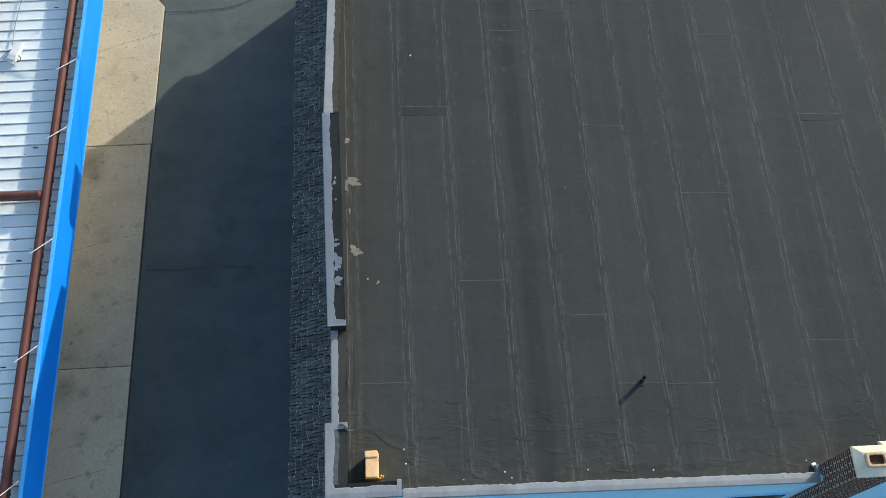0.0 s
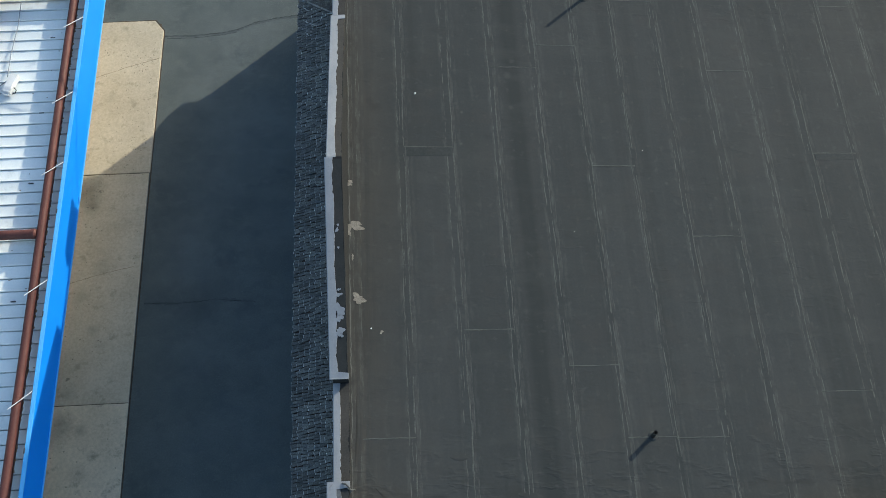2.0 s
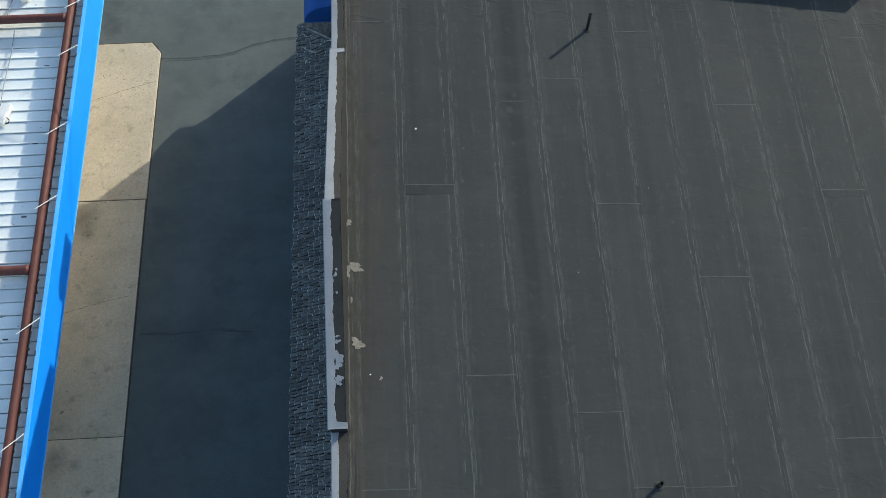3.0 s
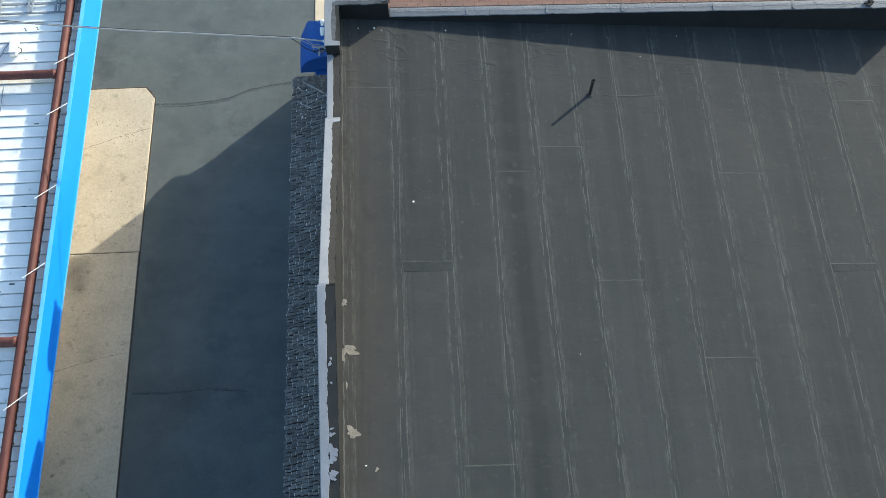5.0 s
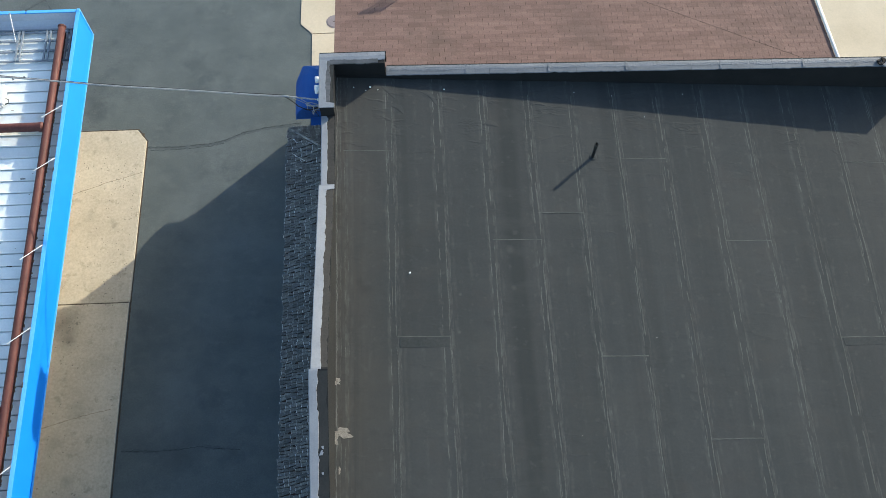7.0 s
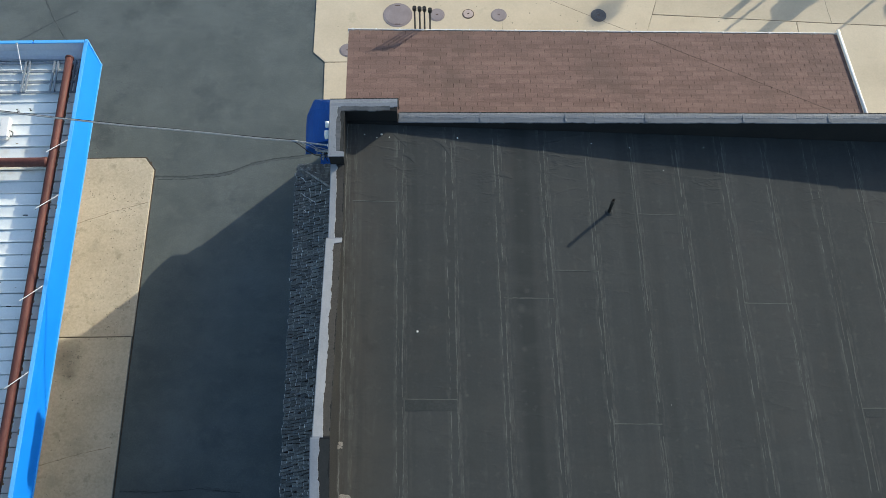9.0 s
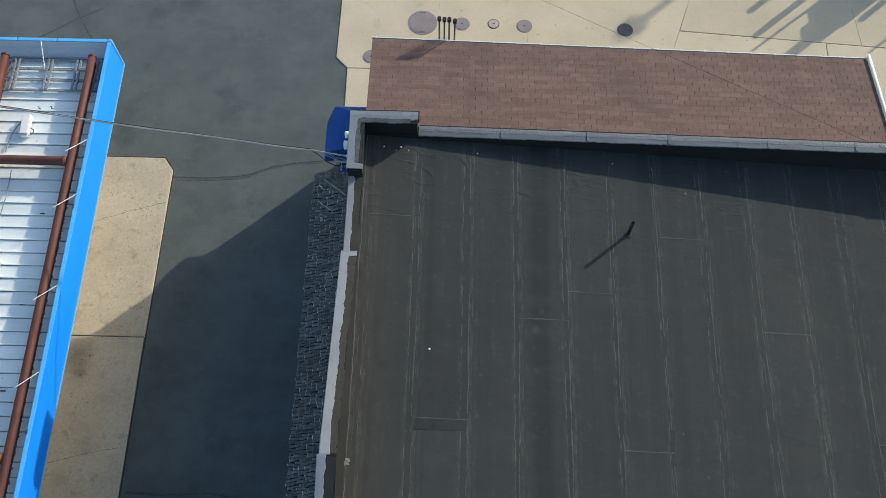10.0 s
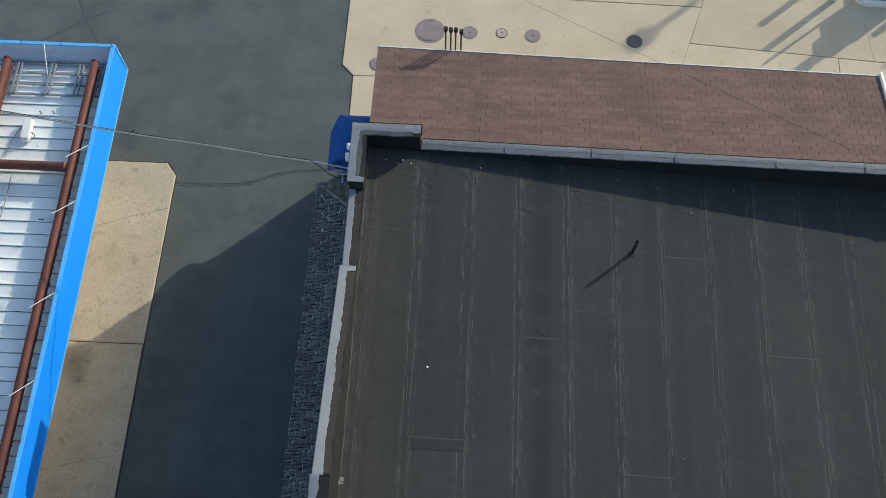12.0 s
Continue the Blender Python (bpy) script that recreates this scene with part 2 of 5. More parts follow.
def asphalt_material():
    kit = list(surface("asphalt", (0.083, 0.098, 0.0985), (0.122, 0.139, 0.139), 0.8, 0.92, 0.10, 30.0, speck=0.13, stain=((0.080, 0.094, 0.096), 0.7, 0.46)))
    m, N, L, bs, mix, ramp, noise_at, geo, col = kit
    col = mix(ramp(noise_at(75.0, 2.0, geo.outputs["Position"]), 0.63, 0.70), col, (0.19, 0.20, 0.19))
    # scuffs drawn out along the traffic, and pale polished aggregate
    drawn = N.new("ShaderNodeMapping")
    drawn.inputs["Scale"].default_value = (1.1, 1.6, 1.0)
    L.new(geo.outputs["Position"], drawn.inputs["Vector"])
    for scale, lo, hi, share, tone in ((1.2, 0.50, 0.70, 0.38, (0.072, 0.083, 0.086)), (2.7, 0.54, 0.72, 0.34, (0.158, 0.169, 0.171))):
        f = N.new("ShaderNodeMath")
        f.operation = "MULTIPLY"
        L.new(ramp(noise_at(scale, 7.0, drawn.outputs["Vector"], 0.68), lo, hi), f.inputs[0])
        f.inputs[1].default_value = share
        col = mix(f.outputs[0], col, tone)
    kit[-1] = col
    return soft_stains(kit, ((-7.85, 17.95, 0.30, 0.5), (-7.82, 18.86, 0.28, 0.45), (-8.1, 18.6, 0.25, 0.4), (-7.9, 18.3, 0.5, 0.3), (-6.68, 22.5, 0.45, 0.6), (-8.26, 21.72, 0.4, 0.4), (-7.6, 20.28, 0.16, 0.4), (-6.2, 19.57, 0.9, 0.25), (-4.47, 22.6, 0.5, 0.4), (-5.1, 9.2, 0.7, 0.4), (-4.0, 9.2, 0.4, 0.35), (-5.3, 14.3, 0.4, 0.35)), (0.052, 0.062, 0.064), lambda x, y: 0.0)


ASPHALT = asphalt_material()


def concrete_material(name, low, high):
    kit = surface(name, low, high, 0.9, 0.9, 0.10, 19.0, speck=0.11, vary=0.06, stain=((0.37, 0.322, 0.24), 3.0, 0.44))
    return soft_stains(kit, ((-7.98, 12.32, 0.55, 0.75), (-7.85, 11.9, 0.3, 0.6), (-7.9, 9.5, 0.35, 0.35), (-7.5, 10.3, 0.28, 0.3), (-8.1, 6.3, 0.45, 0.45), (-7.3, 8.3, 0.22, 0.3), (-7.7, 15.1, 0.22, 0.25), (-7.97, 6.52, 0.35, 0.6), (-7.55, 6.35, 0.2, 0.5), (-7.26, 5.77, 0.16, 0.45), (-7.51, 8.70, 0.2, 0.45), (-7.92, 7.2, 0.3, 0.4), (-7.48, 5.37, 0.3, 0.35), (-8.0, 3.2, 0.5, 0.35)), (0.20, 0.18, 0.145), lambda x, y: 0.03)


CONCRETE = concrete_material("walk_concrete", (0.46, 0.398, 0.300), (0.58, 0.508, 0.395))
# a lighter, warmer tone beyond the joint
CONCRETE_WARM = concrete_material("warm_walk_concrete", (0.56, 0.472, 0.352), (0.69, 0.592, 0.452))
PAVEMENT = plain("pavement_concrete", (0.500, 0.420, 0.305), (0.61, 0.516, 0.383), 0.6, 0.9, 0.03, 22.0, speck=0.04, vary=0.05, stain=((0.45, 0.39, 0.28), 1.4, 0.40))
ARRIS_LIGHT = plain("slab_arris", (0.55, 0.49, 0.38), (0.70, 0.63, 0.50), 3.0, 0.9)
CRACK = plain("hairline_crack_dirt", (0.24, 0.205, 0.15), (0.36, 0.31, 0.23), 8.0, 0.95)
DRIP = plain("faded_oil_drips", (0.074, 0.085, 0.088), (0.100, 0.112, 0.116), 5.0, 0.85)
PAVE_JOINT = plain("pavement_joint_dirt", (0.15, 0.12, 0.085), (0.25, 0.205, 0.145), 8.0, 0.95)
JOINT = plain("joint_dirt", (0.045, 0.034, 0.025), (0.10, 0.078, 0.055), 8.0, 0.95)
DIRT = plain("oil_spots", (0.22, 0.195, 0.15), (0.35, 0.31, 0.245), 9.0, 0.9)
SHAKE = plain("weathered_shakes", (0.088, 0.084, 0.077), (0.158, 0.150, 0.136), 1.1, 0.9, 0.5, 40.0, (1, 1, 1), vary=0.30, speck=0.30)
SHAKE_EDGE = plain("pale_split_shake_ends", (0.13, 0.126, 0.118), (0.50, 0.48, 0.44), 7.0, 0.9, 0.3, 60.0, vary=0.55, speck=0.3, contrast=0.16)
SHAKE_GAP_SHADE = plain("dark_shake_gaps", (0.045, 0.044, 0.042), (0.085, 0.081, 0.075), 6.0, 0.95)
SHINGLE = soft_stains(surface("brown_asphalt_shingle", (0.143, 0.090, 0.077), (0.198, 0.129, 0.109), 0.9, 0.93, 0.2, 34.0, (0.5, 8, 1), vary=0.09, speck=0.12, stain=((0.138, 0.093, 0.078), 0.55, 0.46)), ((4.05, 17.35, 0.75, 0.42), (4.45, 17.0, 0.6, 0.3), (7.6, 17.3, 0.8, 0.25), (9.0, 17.4, 0.7, 0.38), (0.4, 17.9, 0.6, 0.2), (2.3, 18.1, 0.7, 0.2), (-0.6, 17.8, 0.5, 0.22), (-0.9, 18.4, 0.8, 0.20), (0.9, 18.45, 0.9, 0.24), (2.4, 18.5, 0.8, 0.2), (3.9, 18.2, 1.0, 0.3), (5.6, 18.45, 1.0, 0.22), (7.2, 18.3, 1.0, 0.3), (8.7, 18.3, 0.9, 0.3)), (0.085, 0.064, 0.056), lambda x, y: 3.65 - 0.02 * (x + 1.36) + 0.15 * (18.57 - y))
SHINGLE_FELT = plain("shingle_slot_felt", (0.054, 0.034, 0.029), (0.080, 0.050, 0.042), 5.0, 0.95)
PENT_GAP_SHADE = plain("shingle_shadow_felt", (0.045, 0.03, 0.026), (0.07, 0.047, 0.04), 5.0, 0.95)
WHITE_METAL = plain("white_painted_metal", (0.72, 0.71, 0.69), (0.82, 0.81, 0.79), 3.0, 0.45, 0.0, 40.0, speck=0.06)
DECK = soft_stains(surface("galvalume_roof_panel", (0.82, 0.86, 0.845), (0.90, 0.92, 0.90), 0.8, 0.46, 0.05, 30.0, (0.6, 2.0, 1), vary=0.05, metal=0.0, spec=0.5, speck=0.03, stain=((0.68, 0.715, 0.70), 2.0, 0.40)), [(-7.45 - 0.22 * k, y, 0.19, 0.6) for y in (15.15, 9.23) for k in range(8)] + [(-7.5 - 0.4 * k, 15.53, 0.12, 0.3) for k in range(4)], (0.60, 0.47, 0.24), lambda x, y: 3.82)
# dark base seen between the pans, coloured as the shade beside the ribs
RIB_SHADE = plain("roof_panel_gap", (0.05, 0.056, 0.062), (0.09, 0.097, 0.104), 3.0, 0.8)
PANEL_GREY = plain("fascia_back_primer", (0.46, 0.49, 0.54), (0.56, 0.59, 0.63), 1.6, 0.6, 0.1, 30.0, (0.3, 1, 3), speck=0.08)
BLUE = plain("bright_blue_fascia", (0.018, 0.255, 0.98), (0.024, 0.29, 1.0), 0.8, 0.38, 0.0, 30.0, spec=0.5, speck=0.04)
BLUE_EDGE = plain("pale_blue_edge_trim", (0.10, 0.42, 0.85), (0.16, 0.5, 0.9), 2.0, 0.35, spec=0.5, speck=0.05)
RUST = plain("red_oxide_pipe", (0.074, 0.026, 0.022), (0.138, 0.050, 0.041), 3.0, 0.62, 0.2, 30.0, (1.5, 0.6, 1), speck=0.12, stain=((0.075, 0.028, 0.019), 5.0, 0.4))
RUST_FLAKE = plain("flaking_rust", (0.17, 0.10, 0.055), (0.30, 0.19, 0.11), 14.0, 0.9, 0.5)
GALV = plain("galvanised_bar", (0.19, 0.22, 0.25), (0.27, 0.30, 0.335), 3.0, 0.5, 0.0, 30.0, spec=0.5, speck=0.06)
AWNING = plain("blue_canvas", (0.012, 0.07, 0.27), (0.022, 0.105, 0.37), 1.6, 0.75, 0.3, 120.0, (2, 0.6, 1), speck=0.15)
STUCCO_BLUE = plain("light_blue_stucco", (0.38, 0.69, 0.96), (0.43, 0.73, 0.97), 1.2, 0.8, 0.4, 60.0, speck=0.1)
WALL_BLUE = plain("faded_blue_render", (0.19, 0.33, 0.46), (0.25, 0.41, 0.55), 1.2, 0.85, 0.3, 60.0, speck=0.1)
STUCCO = plain("cream_stucco", (0.42, 0.38, 0.31), (0.5, 0.46, 0.38), 1.2, 0.85, 0.4, 60.0)
BRICK = plain("dark_red_brick", (0.050, 0.021, 0.018), (0.11, 0.046, 0.038), 6.0, 0.9, 0.5, 60.0, vary=0.4)
MORTAR = plain("pale_mortar", (0.36, 0.33, 0.29), (0.52, 0.49, 0.44), 8.0, 0.95, 0.3)
CROWN = plain("chimney_crown_cement", (0.62, 0.55, 0.43), (0.74, 0.67, 0.54), 5.0, 0.9, 0.1, 30.0, speck=0.07)
FLUE = plain("clay_flue", (0.50, 0.34, 0.20), (0.60, 0.43, 0.27), 7.0, 0.85, 0.2)
FLUE_DARK = plain("fired_flue_throat", (0.07, 0.035, 0.022), (0.13, 0.065, 0.042), 6.0, 0.95)
ORANGE = plain("orange_enamel", (0.84, 0.50, 0.24), (0.93, 0.61, 0.35), 6.0, 0.5, 0.2, 40.0, speck=0.1, stain=((0.40, 0.18, 0.06), 9.0, 0.36))
YELLOW = plain("yellow_paint", (0.70, 0.46, 0.06), (0.8, 0.55, 0.1), 6.0, 0.5)
RISER = plain("grey_riser", (0.06, 0.06, 0.06), (0.11, 0.11, 0.105), 6.0, 0.6)
PIPE_BLACK = plain("black_vent_pipe", (0.012, 0.012, 0.012), (0.03, 0.03, 0.03), 9.0, 0.6, 0.2)
CAST_IRON = plain("cast_iron_cover", (0.225, 0.188, 0.192), (0.29, 0.248, 0.252), 3.0, 0.75, 0.15, 30.0, speck=0.08)
COVER_DARK = plain("dark_cover", (0.070, 0.073, 0.086), (0.115, 0.116, 0.130), 5.0, 0.7, 0.4, 60.0)
RING = plain("cover_ring", (0.05, 0.030, 0.024), (0.10, 0.06, 0.045), 5.0, 0.8)
LID_PINK = plain("pinkish_lid_paint", (0.42, 0.34, 0.31), (0.52, 0.43, 0.39), 5.0, 0.8, speck=0.1)
CABLE = plain("weathered_cable", (0.25, 0.25, 0.245), (0.38, 0.38, 0.375), 4.0, 0.6)
CABLE_BROWN = plain("brown_wire", (0.07, 0.052, 0.043), (0.12, 0.09, 0.075), 4.0, 0.7)
CABLE_DARK = plain("black_cable", (0.015, 0.015, 0.016), (0.03, 0.03, 0.03), 4.0, 0.6)
GLASS_DARK = plain("dark_window_glass", (0.02, 0.025, 0.03), (0.03, 0.035, 0.04), 1.0, 0.08, spec=0.6)
WOOD_POLE = plain("tarred_pole", (0.08, 0.055, 0.035), (0.14, 0.10, 0.07), 4.0, 0.9, 0.4, 40.0, (4, 4, 0.5))


# ---- mesh helpers ----
def finish(name, bm, material, smooth=False, across=None):
    bmesh.ops.recalc_face_normals(bm, faces=bm.faces)
    me = bpy.data.meshes.new(name)
    bm.to_mesh(me)
    bm.free()
    me.materials.append(material)
    if across:
        lay = me.uv_layers.new(name="across")
        for lp in me.loops:
            c = me.vertices[lp.vertex_index].co
            lay.data[lp.index].uv = across(c)
    if smooth:
        me.polygons.foreach_set("use_smooth", [True] * len(me.polygons))
    return me


def part(name, bm, material, parent=None, label="", smooth=False, across=None):
    ob = new(name, finish(name, bm, material, smooth, across))
    ob.parent = parent
    return tagged(ob, label)


def empty(name, label, category, group="", kind=""):
    return tagged(new(name), label, category, group, kind)


def setting(name, bm, material, label="", category=""):
    return tagged(part(name, bm, material), label, category, kind="structure")


def hexa(bm, lo, hi):
    """A block between four lower and four upper corners, both in the same turn."""
    v = [bm.verts.new(p) for p in (*lo, *hi)]
    for f in ((3, 2, 1, 0), (4, 5, 6, 7), (0, 1, 5, 4), (1, 2, 6, 5), (2, 3, 7, 6), (3, 0, 4, 7)):
        bm.faces.new([v[i] for i in f])
    return bm


def box(bm, x0, x1, y0, y1, z0, z1, bevel=0.0):
    before = set(bm.edges)
    hexa(bm, ((x0, y0, z0), (x1, y0, z0), (x1, y1, z0), (x0, y1, z0)), ((x0, y0, z1), (x1, y0, z1), (x1, y1, z1), (x0, y1, z1)))
    if bevel:
        bmesh.ops.bevel(bm, geom=[e for e in bm.edges if e not in before], offset=bevel, segments=2, affect="EDGES")
    return bm


def sheet_block(bm, outline, top, thick):
    """An outline in plan, with its top at top(x, y) and a thickness below."""
    a = [bm.verts.new((x, y, top(x, y) - thick)) for x, y in outline]
    b = [bm.verts.new((x, y, top(x, y))) for x, y in outline]
    n = len(a)
    bm.faces.new(a[::-1])
    bm.faces.new(b)
    for i in range(n):
        bm.faces.new((a[i], a[(i + 1) % n], b[(i + 1) % n], b[i]))
    return bm


def tube(bm, points, r, sides=10, r_end=None):
    """A round bar along points."""
    pts = [Vector(p) for p in points]
    rings = []
    for i, p in enumerate(pts):
        d = (pts[min(i + 1, len(pts) - 1)] - pts[max(i - 1, 0)]).normalized()
        u = d.cross(Vector((0, 0, 1)) if abs(d.z) < 0.9 else Vector((1, 0, 0))).normalized()
        w = d.cross(u)
        rr = r if r_end is None else r + (r_end - r) * i / (len(pts) - 1)
        rings.append([bm.verts.new(p + (u * math.cos(a) + w * math.sin(a)) * rr) for a in (2 * math.pi * k / sides for k in range(sides))])
    for a, b in zip(rings, rings[1:]):
        for k in range(sides):
            bm.faces.new((a[k], a[(k + 1) % sides], b[(k + 1) % sides], b[k]))
    bm.faces.new(rings[0][::-1])
    bm.faces.new(rings[-1])
    return bm


def disc(bm, x, y, z, rx, ry, h, sides=28, inset=0.0):
    lo = [bm.verts.new((x + rx * math.cos(a), y + ry * math.sin(a), z)) for a in (2 * math.pi * k / sides for k in range(sides))]
    hi = [bm.verts.new((x + (rx - inset) * math.cos(a), y + (ry - inset) * math.sin(a), z + h)) for a in (2 * math.pi * k / sides for k in range(sides))]
    bm.faces.new(lo[::-1])
    bm.faces.new(hi)
    for k in range(sides):
        bm.faces.new((lo[k], lo[(k + 1) % sides], hi[(k + 1) % sides], hi[k]))
    return bm


def ribbon(bm, pts, widths, top, height=0.004):
    """A flat low bead along plan points, lying on the surface top(x, y)."""
    prev = None
    for i, (x, y) in enumerate(pts):
        x2, y2 = pts[min(i + 1, len(pts) - 1)]
        x1, y1 = pts[max(i - 1, 0)]
        d = Vector((x2 - x1, y2 - y1)).normalized()
        w = widths[i] / 2
        l, r = (x - d.y * w, y + d.x * w), (x + d.y * w, y - d.x * w)
        ring = [bm.verts.new((*l, top(*l) - 0.002)), bm.verts.new((x, y, top(x, y) + height)), bm.verts.new((*r, top(*r) - 0.002))]
        if prev:
            bm.faces.new((prev[0], prev[1], ring[1], ring[0]))
            bm.faces.new((prev[1], prev[2], ring[2], ring[1]))
        prev = ring
    return bm


def blob(bm, x, y, r, top, rng, height=0.008, squash=1.0, ragged=0.45, sides=18):
    """A flat ragged patch lying on a surface."""
    ph = [rng.uniform(0, 6.3) for _ in range(4)]
    out = []
    for k in range(sides):
        a = 2 * math.pi * k / sides
        rr = r * (1 + ragged * (0.5 * math.sin(2 * a + ph[0]) + 0.35 * math.sin(3 * a + ph[1]) + 0.3 * math.sin(5 * a + ph[2]) + 0.25 * math.sin(7 * a + ph[3])))
        out.append((x + rr * math.cos(a), y + rr * squash * math.sin(a)))
    return sheet_block(bm, out, lambda px, py: top(px, py) + height, height + 0.004)


GROUND = lambda x, y: 0.0

# ---- ground ----
bm = bmesh.new()
box(bm, -400, 400, -400, 400, -0.4, 0.0)
setting("ground", bm, ASPHALT, "worn grey asphalt of an alley and forecourt", "asphalt")

# concrete walk beside the alley, five slabs with a clipped corner
WALK = empty("walkway", "tan concrete walk of large slabs beside the alley", "walkway", kind="structure")
ys = [-12.0, -4.9, 1.0, 6.92, 12.79, 17.5]
for a, b in zip(ys, ys[1:]):
    bm = bmesh.new()
    out = [(-12.5, a + 0.008), (-6.55, a + 0.008), (-6.55, b - 0.008), (-12.5, b - 0.008)]
    if b == 17.5:
        out = [(-12.5, a + 0.012), (-6.53, a + 0.012), (-6.50, 17.16), (-6.76, b), (-12.5, b)]
    sheet_block(bm, out, lambda x, y: 0.03, 0.08)
    bmesh.ops.bevel(bm, geom=[e for e in bm.edges if min(v.co.z for v in e.verts) > 0], offset=0.010, segments=1, affect="EDGES")
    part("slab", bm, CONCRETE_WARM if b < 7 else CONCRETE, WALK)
bm = bmesh.new()
box(bm, -12.4, -6.58, -11.9, 17.4, -0.05, 0.014)
part("joint_filler", bm, JOINT, WALK)
rng = random.Random(3)


def crack(pts, width, top, rng, steps=14):
    out = []
    for (x0, y0), (x1, y1) in zip(pts, pts[1:]):
        for k in range(steps):
            f = k / steps
            out.append((x0 + (x1 - x0) * f + rng.uniform(-0.008, 0.008), y0 + (y1 - y0) * f + rng.uniform(-0.010, 0.010)))
    out.append(pts[-1])
    return out, [width * rng.uniform(0.5, 1.4) for _ in out]


bm = bmesh.new()
for pts, w in (([(-6.54, 16.26), (-7.3, 16.03), (-8.2, 15.7)], 0.014), ([(-6.7, 10.25), (-7.4, 10.1), (-8.3, 9.85)], 0.014), ([(-8.1, 13.3), (-8.35, 12.85)], 0.014), ([(-6.9, 4.6), (-8.3, 4.3)], 0.012)):
    p, ws = crack(pts, w, None, rng)
    ribbon(bm, p, ws, lambda x, y: 0.0325, 0.001)
part("crack", bm, CRACK, WALK, "thin wandering cracks")
bm = bmesh.new()
for pts in ([(-6.524, -11.9), (-6.524, 4.0), (-6.520, 12.0), (-6.480, 17.165), (-6.735, 17.525), (-12.4, 17.525)],):
    P = []
    for (x0, y0), (x1, y1) in zip(pts, pts[1:]):
        m = max(2, int(math.hypot(x1 - x0, y1 - y0) / 0.12))
        P += [(x0 + (x1 - x0) * k / m, y0 + (y1 - y0) * k / m) for k in range(m)]
    ribbon(bm, P, [0.030 + 0.016 * noise.noise((x * 3, y * 3, 2)) for x, y in P], lambda x, y: 0.006, 0.001)
part("edge_joint", bm, JOINT, WALK, "dark earthy joint round the slabs")
# pale ribbon painting the light caught by the slab edges
bm = bmesh.new()
for a, b in zip(ys, ys[1:]):
    P = [(-6.566 + (0.028 * (y - 12.8) / 4.4 if y > 12.8 else 0), y) for y in (a + 0.05 + (min(b, 17.14) - a - 0.1) * k / 60 for k in range(61))]
    ribbon(bm, P, [0.014 * max(0.2, 0.7 + noise.noise((1.0, y * 4, 8))) for x, y in P], lambda x, y: 0.0315, 0.001)
part("arris", bm, ARRIS_LIGHT, WALK, "pale highlight painted along the slab edge")
bm = bmesh.new()
for cx, cy, n, s in ((-7.95, 12.25, 46, 0.30), (-7.9, 11.3, 16, 0.5), (-7.9, 9.6, 22, 0.6), (-8.0, 8.2, 14, 0.7), (-7.4, 15.2, 26, 1.0), (-7.6, 16.6, 26, 0.7), (-7.3, 13.7, 24, 0.7), (-7.6, 5.2, 18, 1.0), (-7.0, 10.5, 10, 0.9), (-6.95, 16.2, 50, 0.5), (-7.0, 14.6, 30, 0.6), (-6.9, 13.2, 30, 0.5)):
    for _ in range(n):
        blob(bm, min(-6.7, rng.gauss(cx, s * 0.6)), rng.gauss(cy, s * 0.7), rng.uniform(0.006, 0.017), lambda x, y: 0.03, rng, 0.002, sides=8)
blob(bm, -7.96, 7.53, 0.042, lambda x, y: 0.03, rng, 0.0025, sides=14)
for x, y in ((-7.37, 8.42), (-7.31, 8.39), (-7.9, 8.0)):
    blob(bm, x, y, 0.022, lambda x, y: 0.03, rng, 0.0025, 0.7, sides=10)
for _ in range(7):
    blob(bm, rng.gauss(-7.95, 0.12), rng.gauss(12.1, 0.2), rng.uniform(0.02, 0.05), lambda x, y: 0.03, rng, 0.0025, sides=12)
part("oil_spot", bm, DIRT, WALK, "dark oil spots and pits")

# alley asphalt: sealed cracks
bm = bmesh.new()
for pts, w in (([(-6.46, 16.98), (-5.7, 16.97), (-4.93, 17.02), (-4.5, 17.12), (-4.07, 17.32), (-3.5, 17.44), (-2.6, 17.55)], 0.06), ([(-6.4, 16.90), (-5.6, 16.90), (-4.9, 16.96), (-4.55, 17.03)], 0.03), ([(-6.4, 9.3), (-5.6, 9.26), (-4.7, 9.32), (-3.8, 9.22)], 0.05), ([(-10.1, 22.65), (-9.7, 21.83), (-9.23, 21.08), (-9.1, 20.4)], 0.05), ([(-10.9, 20.9), (-10.36, 21.28), (-9.7, 21.75), (-9.1, 22.1)], 0.05)):
    p, ws = crack(pts, w, None, rng)
    ribbon(bm, p, ws, GROUND, 0.003)
ob = part("crack_sealant", bm, ASPHALT_SEAL)
tagged(ob, "black sealed cracks wandering over the alley asphalt", "cracks", kind="structure")
bm = bmesh.new()
for pts, w in (([(-6.46, 16.98), (-5.7, 16.95), (-4.93, 17.0), (-4.5, 17.10), (-4.07, 17.30), (-3.5, 17.42), (-2.6, 17.53)], 0.15), ([(-6.4, 9.3), (-5.6, 9.26), (-4.7, 9.32), (-3.9, 9.24)], 0.14), ([(-10.1, 22.65), (-9.7, 21.83), (-9.23, 21.08), (-9.1, 20.4)], 0.13), ([(-10.9, 20.9), (-10.36, 21.28), (-9.7, 21.75), (-9.1, 22.1)], 0.13)):
    p, ws = crack(pts, w, None, rng)
    ribbon(bm, p, ws, GROUND, 0.0022)
ob = part("sealant_smear", bm, SEAL_FADED)
tagged(ob, "faded dark smears of sealer beside the cracks", "cracks", kind="structure")
bm = bmesh.new()
